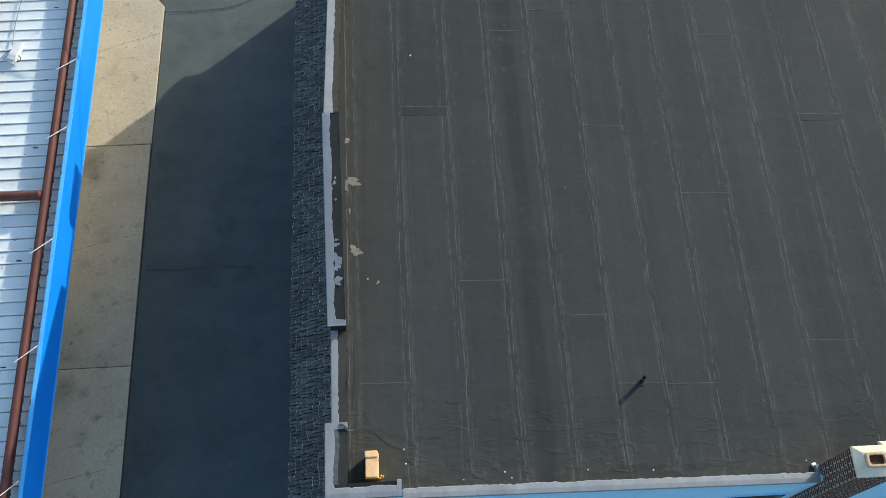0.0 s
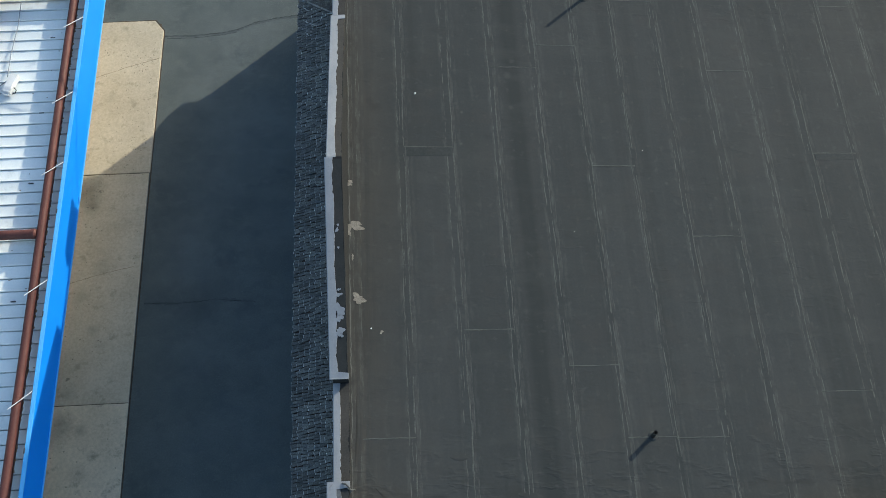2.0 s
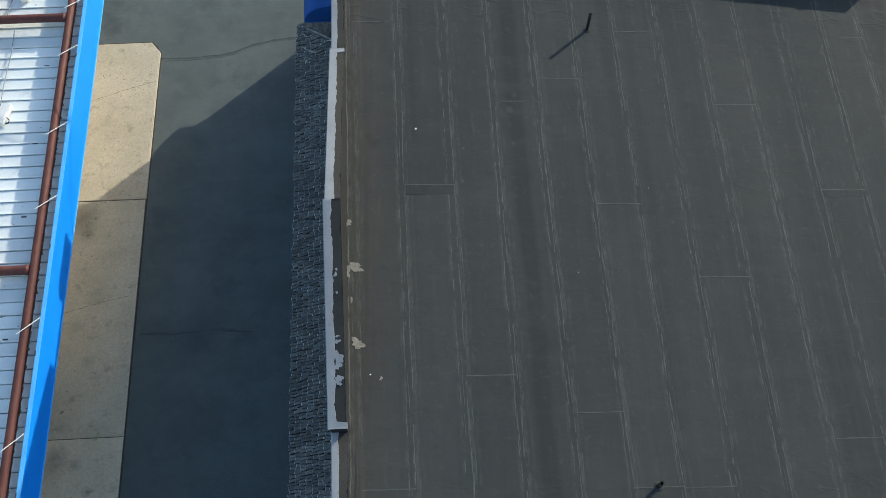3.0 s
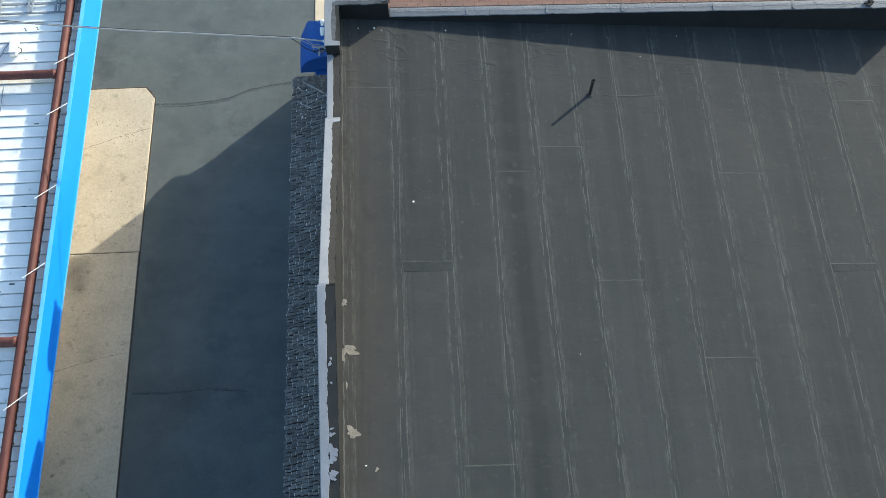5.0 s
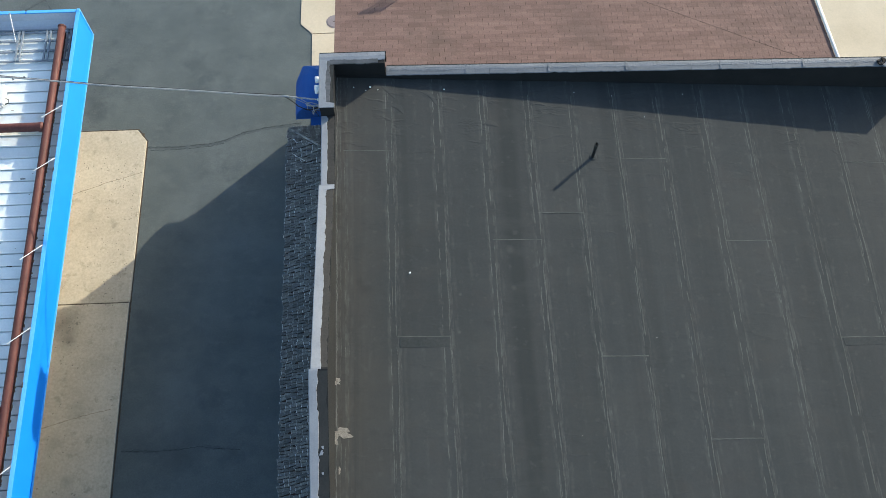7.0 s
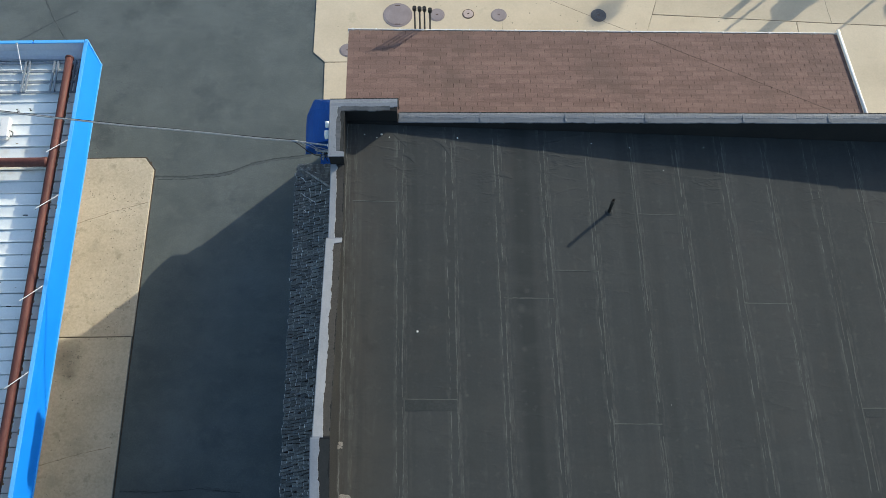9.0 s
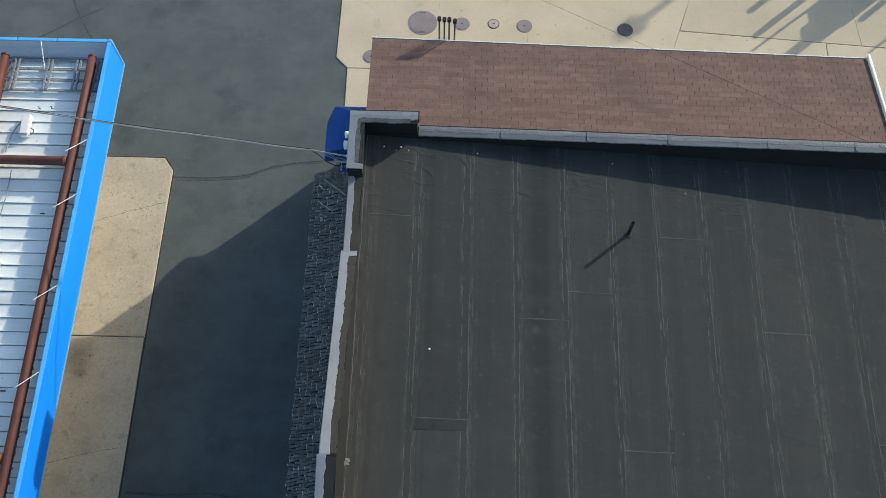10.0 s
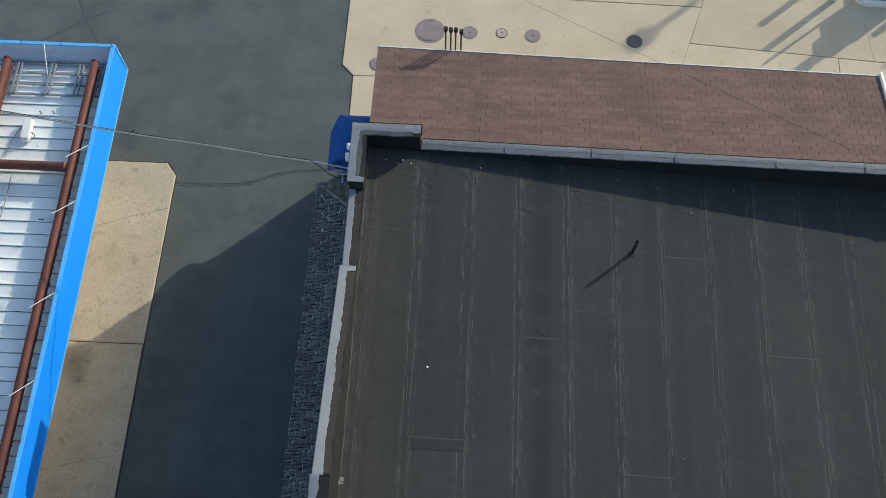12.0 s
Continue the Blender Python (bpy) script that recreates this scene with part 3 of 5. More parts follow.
for cx, cy, n, s in ((-7.85, 18.4, 90, 0.42), (-7.9, 17.9, 40, 0.25), (-7.6, 19.6, 30, 0.5), (-6.4, 20.8, 30, 1.6)):
    for _ in range(n):
        blob(bm, rng.gauss(cx, s * 0.5), rng.gauss(cy, s), rng.uniform(0.008, 0.026), GROUND, rng, 0.003, sides=8)
ob = part("oil_drips", bm, DRIP)
tagged(ob, "dark oil drips spotted over the asphalt", "stain", kind="stuff")

# forecourt pavement: cream slabs with joints and a clipped corner
PAVE = empty("pavement", "cream concrete forecourt slabs with narrow joints", "pavement", kind="structure")
for out in ([(-2.33, 14.95), (6.165, 14.95), (6.165, 20.316), (-2.36, 20.316)],
            [(-2.36, 20.332), (6.165, 20.332), (6.17, 20.9), (6.862, 22.938), (-2.64, 23.162), (-2.67, 20.66)],
            [(-2.64, 23.18), (6.86, 22.96), (8.3, 27.5), (-2.6, 27.5)],
            [(6.183, 20.90), (6.183, 14.95), (10.28, 14.95), (10.342, 21.450), (6.465, 21.738)],
            [(6.482, 21.756), (10.33, 21.468), (16.0, 21.05), (16.0, 27.5), (8.34, 27.5)],
            [(10.297, 14.95), (16.0, 14.95), (16.0, 21.028), (10.358, 21.446)]):
    bm = bmesh.new()
    sheet_block(bm, out, lambda x, y: 0.02, 0.06)
    bmesh.ops.bevel(bm, geom=[e for e in bm.edges if min(v.co.z for v in e.verts) > 0], offset=0.008, segments=1, affect="EDGES")
    part("slab", bm, PAVEMENT, PAVE)
bm = bmesh.new()
sheet_block(bm, [(-2.3, 14.95), (15.9, 14.95), (15.9, 27.4), (-2.55, 27.4), (-2.62, 20.7), (-2.32, 20.3)], lambda x, y: 0.008, 0.05)
part("joint_filler", bm, PAVE_JOINT, PAVE)
bm = bmesh.new()
for pts, w in (([(11.2, 22.6), (11.25, 22.1), (11.3, 21.4)], 0.016), ([(2.4, 21.55), (2.38, 21.2)], 0.008), ([(0.0, 22.3), (0.02, 22.7)], 0.008)):
    p, ws = crack(pts, w, None, rng)
    ribbon(bm, p, ws, lambda x, y: 0.0215, 0.001)
for _ in range(60):
    blob(bm, rng.uniform(-2.3, 11), rng.uniform(20.6, 23.6), rng.uniform(0.008, 0.022), lambda x, y: 0.02, rng, 0.002, sides=7)
part("crack", bm, DIRT, PAVE, "hairline cracks and specks")

# ---- main building ----
W_OUT, W_IN = -1.345, -1.10
PROFILE = [(2.60, 6.42), (3.72, 6.42), (3.72, 6.20), (5.30, 6.20), (5.30, 6.42), (8.79, 7.20), (12.27, 6.42), (12.27, 6.20), (13.80, 6.20), (13.80, 6.48), (14.90, 6.48)]


def parapet_top(x, y):
    for (y0, z0), (y1, z1) in zip(PROFILE, PROFILE[1:]):
        if y0 <= y <= y1 and y1 > y0:
            return z0 + (z1 - z0) * (y - y0) / (y1 - y0)
    return 6.4


def north_top(x):
    return 6.12 - 0.029 * (x + 0.18)


bm = bmesh.new()
lo = [(2.60, 0.0)] + PROFILE + [(14.90, 0.0)]
a = [bm.verts.new((W_OUT, y, z - 0.004 if z else 0)) for y, z in lo]
b = [bm.verts.new((W_IN, y, z - 0.004 if z else 0)) for y, z in lo]
bm.faces.new(a)
bm.faces.new(b[::-1])
for i in range(len(a)):
    j = (i + 1) % len(a)
    bm.faces.new((a[i], b[i], b[j], a[j]))
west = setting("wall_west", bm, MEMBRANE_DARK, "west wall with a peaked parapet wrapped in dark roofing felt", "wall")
west.data.materials.append(WALL_BLUE)
west.data.polygons[0].material_index = 1

bm = bmesh.new()
hexa(bm, ((W_IN, 14.67, 0), (10.2, 14.67, 0), (10.2, 14.86, 0), (W_IN, 14.86, 0)), ((W_IN, 14.69, north_top(W_IN)), (10.2, 14.69, north_top(10.2)), (10.2, 14.86, north_top(10.2)), (W_IN, 14.86, north_top(W_IN))))
box(bm, W_IN, -0.18, 14.70, 14.89, 5.9, 6.476)
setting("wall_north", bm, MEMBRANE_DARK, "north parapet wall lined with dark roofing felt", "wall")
bm = bmesh.new()
hexa(bm, ((W_IN, 2.62, 0), (10.2, 2.62, 0), (10.2, 2.74, 0), (W_IN, 2.74, 0)), ((W_IN, 2.62, roof_z(W_IN) + 0.10), (10.2, 2.62, roof_z(10.2) + 0.10), (10.2, 2.72, roof_z(10.2) + 0.10), (W_IN, 2.72, roof_z(W_IN) + 0.10)))
setting("wall_south", bm, STUCCO_BLUE, "light blue painted south wall", "wall")
bm = bmesh.new()
box(bm, -1.10, -0.31, 2.63, 2.81, 5.9, 6.416)
setting("corner_parapet", bm, MEMBRANE_DARK, "raised felt-covered parapet at the south-west corner", "wall")
bm = bmesh.new()
box(bm, 10.2, 10.4, 2.62, 14.88, 0, roof_z(10.2) + 0.02)
setting("wall_east", bm, STUCCO, "plain stucco east wall", "wall")

# roof deck, and over it the lapped felt sheets, one piece each
bm = bmesh.new()
sheet_block(bm, [(W_IN, 2.73), (10.2, 2.73), (10.2, 14.68), (W_IN, 14.68)], lambda x, y: roof_z(x) - 0.004, 0.25)
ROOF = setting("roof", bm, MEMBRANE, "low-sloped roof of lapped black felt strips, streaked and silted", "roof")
SEAMS = [-1.09, -0.97, -0.11, 0.76, 1.59, 2.43, 3.25, 4.05, 4.90, 5.77, 6.60, 7.49, 8.33, 9.13, 9.97, 10.19]
LAPS = {1: (4.43, 13.15), 2: (9.65,), 3: (6.18,), 4: (11.40,), 5: (5.53, 11.92), 6: (4.33, 9.27), 7: (4.30, 13.04), 8: (7.85,), 9: (11.38,), 10: (5.0,), 11: (9.55,), 12: (13.0,), 13: (6.6,)}
rng = random.Random(11)
for i in range(len(SEAMS) - 1):
    cuts = [2.735, *LAPS.get(i, ()), 14.685]
    for j, (y0, y1) in enumerate(zip(cuts, cuts[1:])):
        # the east edge of a sheet laps over its neighbour, and its south end over the next sheet
        x0, x1 = SEAMS[i] - 0.02, SEAMS[i + 1] + 0.03
        x1 = min(x1, 10.195)
        h = 0.0015 + 0.001 * ((i + j) % 2)
        bm = bmesh.new()
        n = max(6, int((y1 - y0) / 0.22))
        left, right = [], []
        for k in range(n + 1):
            y = y0 + (y1 - y0) * k / n
            w0 = 0.014 * noise.noise((i * 3.1, y * 1.4, 0.0)) + 0.006 * noise.noise((i * 5.7, y * 5.0, 2.0))
            w1 = 0.012 * noise.noise((i * 3.1 + 9, y * 1.4, 4.0))
            left.append((x0 + w0, y))
            right.append((x1 + w1, y))
        rows = []
        for (lx, y), (rx, _) in zip(left, right):
            sw = 0.004 * noise.noise((i * 2.3, y * 0.9, 7.0))
            cols = [(lx, 0.0), (lx + 0.01, 0.001 + h * 0.3), (0.5 * (lx + rx), 0.001 + h * 0.6 + max(0, sw)), (rx - 0.10, 0.002 + h), (rx, 0.003 + h)]
            rows.append([bm.verts.new((x, y, roof_z(x) + z)) for x, z in cols])
        for r0, r1 in zip(rows, rows[1:]):
            for c in range(4):
                bm.faces.new((r0[c], r0[c + 1], r1[c + 1], r1[c]))
        south = [bm.verts.new((v.co.x, v.co.y - 0.002, roof_z(v.co.x) - 0.002)) for v in rows[0]]
        for c in range(4):
            bm.faces.new((south[c], south[c + 1], rows[0][c + 1], rows[0][c]))
        if j:
            for v in rows[0]:
                v.co.z += 0.0015
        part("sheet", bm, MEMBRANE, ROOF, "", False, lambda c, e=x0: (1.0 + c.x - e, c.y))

# pale bleed lines along each seam and lap
for i, x in enumerate(SEAMS[2:-1], 2):
    bm = bmesh.new()
    for off, wide, gap in ((0.012, 0.021, 0.34), (-0.050, 0.013, 0.56)):
        run, widths = [], []
        y = 2.95
        while y < 14.45:
            here = noise.noise((i * 7.3 + off * 31, y * 1.3, 1.0)) * 0.5 + 0.5 + 0.25 * noise.noise((i * 2.3, y * 7.0, off * 20))
            live = here > gap
            px = x + off + 0.020 * noise.noise((i * 3.1 + off * 9, y * 1.1, 0.0)) + 0.010 * noise.noise((i, y * 4.0 + off * 50, 3.0)) + 0.007 * noise.noise((i + 3, y * 13.0 + off * 50, 5.0))
            if live:
                run.append((px, y))
                widths.append(wide * (0.35 + 1.2 * abs(noise.noise((i * 1.7, y * 3.3, off * 40))) + 0.25))
            if (not live or y > 14.35) and run:
                if len(run) > 3:
                    widths[0] = widths[-1] = 0.003
                    ribbon(bm, run, widths, lambda a, b: roof_z(a) + 0.0074, -0.0002)
                run, widths = [], []
            y += 0.045
    if bm.faces:
        part("seam", bm, SEAM, ROOF, "pale dried bitumen bleeding from a lap")
    else:
        bm.free()
for i, cuts in LAPS.items():
    for y in cuts:
        bm = bmesh.new()
        x0, x1 = SEAMS[i] + 0.01, SEAMS[i + 1] + 0.02
        p = [(x0 + (x1 - x0) * k / 14, y - 0.012 + 0.008 * noise.noise((i, k * 0.6, y))) for k in range(15)]
        ribbon(bm, p, [0.015 + 0.018 * abs(noise.noise((i, k * 0.9, y * 2))) for k in range(15)], lambda a, b: roof_z(a) + 0.0078, -0.0006)
        part("end_lap", bm, END_LAP, ROOF)

# wrinkles of the felt beside the upstands
for pts in ([(-0.72, 3.66), (-0.6, 3.55), (-0.46, 3.42), (-0.27, 3.36)], [(1.42, 3.50), (1.6, 3.44), (1.82, 3.44)], [(1.92, 3.28), (2.1, 3.22), (2.30, 3.22)], [(0.42, 4.10), (0.55, 4.06), (0.70, 4.08)], [(-0.28, 14.52), (-0.14, 14.38), (-0.02, 14.24)], [(0.46, 14.40), (0.62, 14.33), (0.74, 14.10)], [(-0.1, 14.08), (0.02, 14.05), (0.12, 13.92)], [(1.55, 13.72), (1.7, 13.73), (1.86, 13.66)], [(-0.95, 4.9), (-0.93, 4.5), (-0.98, 4.2)], [(-1.0, 5.1), (-0.97, 4.6), (-1.03, 4.0)]):
    bm = bmesh.new()
    P = []
    for (x0, y0), (x1, y1) in zip(pts, pts[1:]):
        P += [(x0 + (x1 - x0) * k / 6, y0 + (y1 - y0) * k / 6) for k in range(6)]
    P.append(pts[-1])
    n = len(P)
    for _ in range(6):
        P = [P[0]] + [((a[0] + 2 * b[0] + c[0]) / 4, (a[1] + 2 * b[1] + c[1]) / 4 + 0.0008 * noise.noise((b[0] * 30, b[1] * 30, 1))) for a, b, c in zip(P, P[1:], P[2:])] + [P[-1]]
    rows = []
    for k, (x, y) in enumerate(P):
        swell = min(1.0, 0.15 + 3.4 * (k / (n - 1)) * (1 - k / (n - 1))) * (1 + 0.35 * noise.noise((pts[0][0], k * 0.7, 3)))
        (x1, y1), (x2, y2) = P[max(k - 1, 0)], P[min(k + 1, n - 1)]
        d = Vector((x2 - x1, y2 - y1)).normalized()
        side = Vector((-d.y, d.x)) * (1 if d.x + d.y * -0.6 > 0 else -1)
        rows.append([bm.verts.new((x + side.x * o * swell, y + side.y * o * swell, roof_z(x + side.x * o * swell) + 0.006 + h * swell)) for o, h in ((0.09, -0.003), (0.045, 0.0005), (0.014, 0.0024), (0.0, 0.0028), (-0.014, 0.0012), (-0.034, -0.003))])
    for r0, r1 in zip(rows, rows[1:]):
        for c in range(5):
            bm.faces.new((r0[c], r0[c + 1], r1[c + 1], r1[c]))
    part("wrinkle", bm, MEMBRANE, ROOF, smooth=True)

# darker felt below some laps
for i, y, d in ((2, 9.65, 0.20), (11, 9.55, 0.16)):
    bm = bmesh.new()
    sheet_block(bm, [(SEAMS[i] + 0.05, y - d), (SEAMS[i + 1] - 0.02, y - d + 0.01), (SEAMS[i + 1] - 0.02, y - 0.018), (SEAMS[i] + 0.05, y - 0.018)], lambda a, b: roof_z(a) + 0.0066, 0.006)
    part("lap_strip", bm, LAP_DARK, ROOF)

# dried sealant on the silted strip beside the west upstand
rng = random.Random(5)
for x, y, r, sq in ((-0.97, 8.08, 0.13, 0.55), (-1.09, 8.00, 0.05, 1.6), (-1.07, 8.90, 0.055, 0.9), (-0.94, 6.74, 0.085, 1.1), (-0.58, 6.16, 0.022, 1.4), (-1.03, 7.5, 0.02, 2.2)):
    bm = bmesh.new()
    blob(bm, x, y, r, lambda a, b: roof_z(a) + 0.006, rng, 0.003, sq, 0.55, 30)
    part("sealant_patch", bm, SEALANT, ROOF, "beige dried patch of sealant")

# coping: silver coating with a ragged inner edge, one length each
COPE = empty("coping", "silver-coated parapet coping with a ragged torn inner edge", "coping", kind="structure")


def coping_y(y0, y1, x_out, x_in, ends=(False, False), seed=0, material=COPING, rise=0.0):
    """A coated length along y over the west parapet."""
    bm = bmesh.new()
    n = max(4, int((y1 - y0) / 0.022))
    rows = []
    for k in range(n + 1):
        y = y0 + (y1 - y0) * k / n
        ye = min(max(y, y0 + 0.02), y1 - 0.02)
        z = parapet_top(0, ye) + rise
        xi = x_in + 0.022 * noise.noise((seed, y * 2.2, 0)) + 0.016 * noise.noise((seed + 4, y * 9.0, 0)) - 0.030 * max(0.0, noise.noise((seed + 7, y * 16.0, 0)) - 0.12)
        if (ends[0] and y - y0 < 0.09) or (ends[1] and y1 - y < 0.09):
            xi = W_IN + 0.012
        rows.append([bm.verts.new((x_out, y, z - 0.10)), bm.verts.new((x_out, y, z + 0.006)), bm.verts.new((x_out + 0.012, y, z + 0.012)), bm.verts.new((xi, y, z + 0.010)), bm.verts.new((xi + 0.004, y, z - 0.004))])
    for a, b in zip(rows, rows[1:]):
        for c in range(4):
            bm.faces.new((a[c], a[c + 1], b[c + 1], b[c]))
    for row in (rows[0], rows[-1]):
        low = [bm.verts.new((v.co.x, v.co.y, v.co.z - 0.014)) for v in row[1:]]
        for c in range(3):
            bm.faces.new((row[c + 1], row[c + 2], low[c + 1], low[c]))
    return part("coping_length", bm, material, COPE)


def coping_x(x0, x1, y_out, y_in, top, seed=0, ragged=0.02, material=COPING, rise=0.0, lip=-0.004):
    """A coated length along x over the north or south parapet."""
    bm = bmesh.new()
    n = max(3, int((x1 - x0) / 0.025))
    s = 1 if y_out > y_in else -1
    rows = []
    for k in range(n + 1):
        x = x0 + (x1 - x0) * k / n
        z = top(x) + rise + 0.003 * noise.noise((seed, x * 3.0, 2))
        yi = y_in + ragged * noise.noise((seed, x * 2.5, 0)) + 0.7 * ragged * noise.noise((seed + 4, x * 9.0, 0)) + s * 1.6 * ragged * max(0.0, noise.noise((seed + 7, x * 16.0, 0)) - 0.12)
        mid = 0.5 * (y_out + yi)
        rows.append([bm.verts.new((x, y_out, z - 0.10)), bm.verts.new((x, y_out, z + 0.008)), bm.verts.new((x, mid, z + 0.014)), bm.verts.new((x, yi, z + min(0.010, 0.010 + lip))), bm.verts.new((x, yi - 0.012 * s, z + lip))])
    for a, b in zip(rows, rows[1:]):
        for c in range(4):
            bm.faces.new((a[c], a[c + 1], b[c + 1], b[c]))
    for row in (rows[0], rows[-1]):
        low = [bm.verts.new((v.co.x, v.co.y, v.co.z - 0.014)) for v in row[1:]]
        for c in range(3):
            bm.faces.new((row[c + 1], row[c + 2], low[c + 1], low[c]))
    return part("coping_length", bm, material, COPE)


for a, b in ((2.62, 3.71), (3.75, 5.285), (5.31, 8.785), (8.795, 12.26), (12.30, 13.785), (13.81, 14.68)):
    coping_y(a, b, -1.34, W_IN - 0.006, (False, False), 30 + a, UPSTAND_SILT if 3.7 < a < 5.3 or 8.7 < a < 13 else UPSTAND_TOP, -0.014)
coping_y(2.59, 3.73, -1.43, -1.29, (False, True), 1)
coping_y(3.74, 5.29, -1.355, -1.245, (False, False), 2)
coping_y(5.29, 8.79, -1.385, -1.255, (True, False), 3)
coping_y(8.79, 12.28, -1.355, -1.215, (False, True), 4)
coping_y(12.29, 13.79, -1.345, -1.235, (False, False), 5)
coping_y(13.79, 14.93, -1.365, -1.235, (True, False), 6, COPING_CORNER)
coping_x(-1.36, -0.17, 14.94, 14.78, lambda x: 6.482, 7, 0.02, COPING_CORNER)
# torn older coating showing inside the north-west corner
coping_y(13.90, 14.80, -1.30, -1.165, (False, False), 9, COPING_TORN, -0.006)
coping_x(-1.17, -0.30, 14.86, 14.715, lambda x: 6.476, 10, 0.016, COPING_TORN)
coping_y(2.80, 3.66, -1.35, -1.225, (False, False), 12, COPING_TORN, -0.006)
coping_x(-1.40, -0.36, 2.585, 2.74, lambda x: 6.422, 8, 0.015)
coping_x(-0.36, -0.295, 2.585, 2.82, lambda x: 6.423, 13, 0.006)
cuts = [-0.165, 1.75, 3.38, 5.55, 7.1, 10.22]
for k, (a, b) in enumerate(zip(cuts, cuts[1:])):
    coping_x(a, b - 0.004, 14.872, 14.684, north_top, 20 + k, 0.010, COPING_WORN)
for k, (a, b) in enumerate(((-0.16, 3.37), (3.374, 7.09), (7.094, 10.2))):
    coping_x(a, b, 14.874, 14.775, lambda x: north_top(x) + 0.007, 60 + k, 0.022, COPING_NORTH, 0.0, 0.004)
for k, x in enumerate((1.30, 2.84, 4.30, 6.10, 7.68, 9.20)):
    coping_x(x, x + 0.03 + 0.01 * (k % 3), 14.876, 14.69, lambda a: north_top(a) + 0.010, 90 + k, 0.012, COPING_NORTH if k % 2 else COPING_WORN, 0.003)
cuts = [-0.29, 0.8, 1.6, 3.1, 4.6, 6.30]
for k, (a, b) in enumerate(zip(cuts, cuts[1:])):
    coping_x(a, b - 0.003, 2.60, 2.745, lambda x: roof_z(x) + 0.104, 40 + k, 0.022, COPING, 0.002 * (k % 2))
coping_x(7.2, 10.2, 2.60, 2.745, lambda x: roof_z(x) + 0.104, 49, 0.02)
# dark strip past the outer edge of the north coping
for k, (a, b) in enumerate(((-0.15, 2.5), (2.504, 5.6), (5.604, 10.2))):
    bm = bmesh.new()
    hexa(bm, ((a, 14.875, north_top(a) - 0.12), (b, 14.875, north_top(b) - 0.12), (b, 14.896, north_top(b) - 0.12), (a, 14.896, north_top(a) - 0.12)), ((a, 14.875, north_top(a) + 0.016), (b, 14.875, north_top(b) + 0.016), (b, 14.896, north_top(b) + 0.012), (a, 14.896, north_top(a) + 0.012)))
    part("drip_edge", bm, MEMBRANE_DARK, COPE, "dark strip along the outer coping edge")
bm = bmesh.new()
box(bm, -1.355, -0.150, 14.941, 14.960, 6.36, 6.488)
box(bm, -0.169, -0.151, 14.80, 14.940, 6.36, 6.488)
part("drip_edge", bm, MEMBRANE_DARK, COPE, "dark strip along the outer coping edge")
# splashes of old coating on the inner face of the peak
rng = random.Random(8)
bm = bmesh.new()
for y, r, sq in ((6.58, 0.050, 0.5), (6.66, 0.030, 0.5), (6.34, 0.072, 1.2), (6.22, 0.055, 1.0), (6.02, 0.055, 1.1), (5.95, 0.035, 0.8), (7.32, 0.020, 0.7), (7.60, 0.026, 1.2), (7.68, 0.020, 0.8)):
    blob(bm, -1.195 + rng.uniform(-0.015, 0.02), y, r, lambda a, b: parapet_top(0, b) + 0.010, rng, 0.002, sq, 0.45, 30)
part("coating_splash", bm, COPING, COPE, "pale splashes of old coating")

# ---- shake-covered pent roof along the west wall ----
PENT_E, PENT_W = (-2.43, 2.98), (-1.36, 3.52)
P_SLOPE = (PENT_W[1] - PENT_E[1]) / (PENT_W[0] - PENT_E[0])
PENT = empty("pent_roof", "narrow pent roof of weathered grey wooden shakes", "roof", kind="structure")
Y0, Y1 = 1.6, 15.56


def pent_z(x, y=0.0):
    return min(PENT_E[1] + P_SLOPE * (x - PENT_E[0]), PENT_E[1] + P_SLOPE * max(0.0, Y1 - y))


bm = bmesh.new()
e0, e1 = PENT_E, PENT_W
v = [bm.verts.new(p) for p in ((e0[0], Y0, e0[1]), (e0[0], Y1, e0[1]), (e1[0], Y1, e0[1]), (e1[0], Y1 - 1.07, e1[1]), (e1[0], Y0, e1[1]))]
w = [bm.verts.new(p) for p in ((e0[0], Y0, e0[1] - 0.16), (e0[0], Y1, e0[1] - 0.16), (e1[0], Y1, e0[1] - 0.16), (e1[0], Y0, e0[1] - 0.16))]
for f in ((v[0], v[1], v[3], v[4]), (v[1], v[2], v[3]), (v[0], w[0], w[1], v[1]), (v[1], w[1], w[2], v[2]), (w[0], w[3], w[2], w[1]), (v[4], v[3], v[2], w[2], w[3]), (v[0], v[4], w[3], w[0])):
    bm.faces.new(f)
# sheathing tone carries the shade between the shakes
part("pent_body", bm, PENT_GAP_SHADE, PENT, "sheathing coloured dark as shade between the shakes")


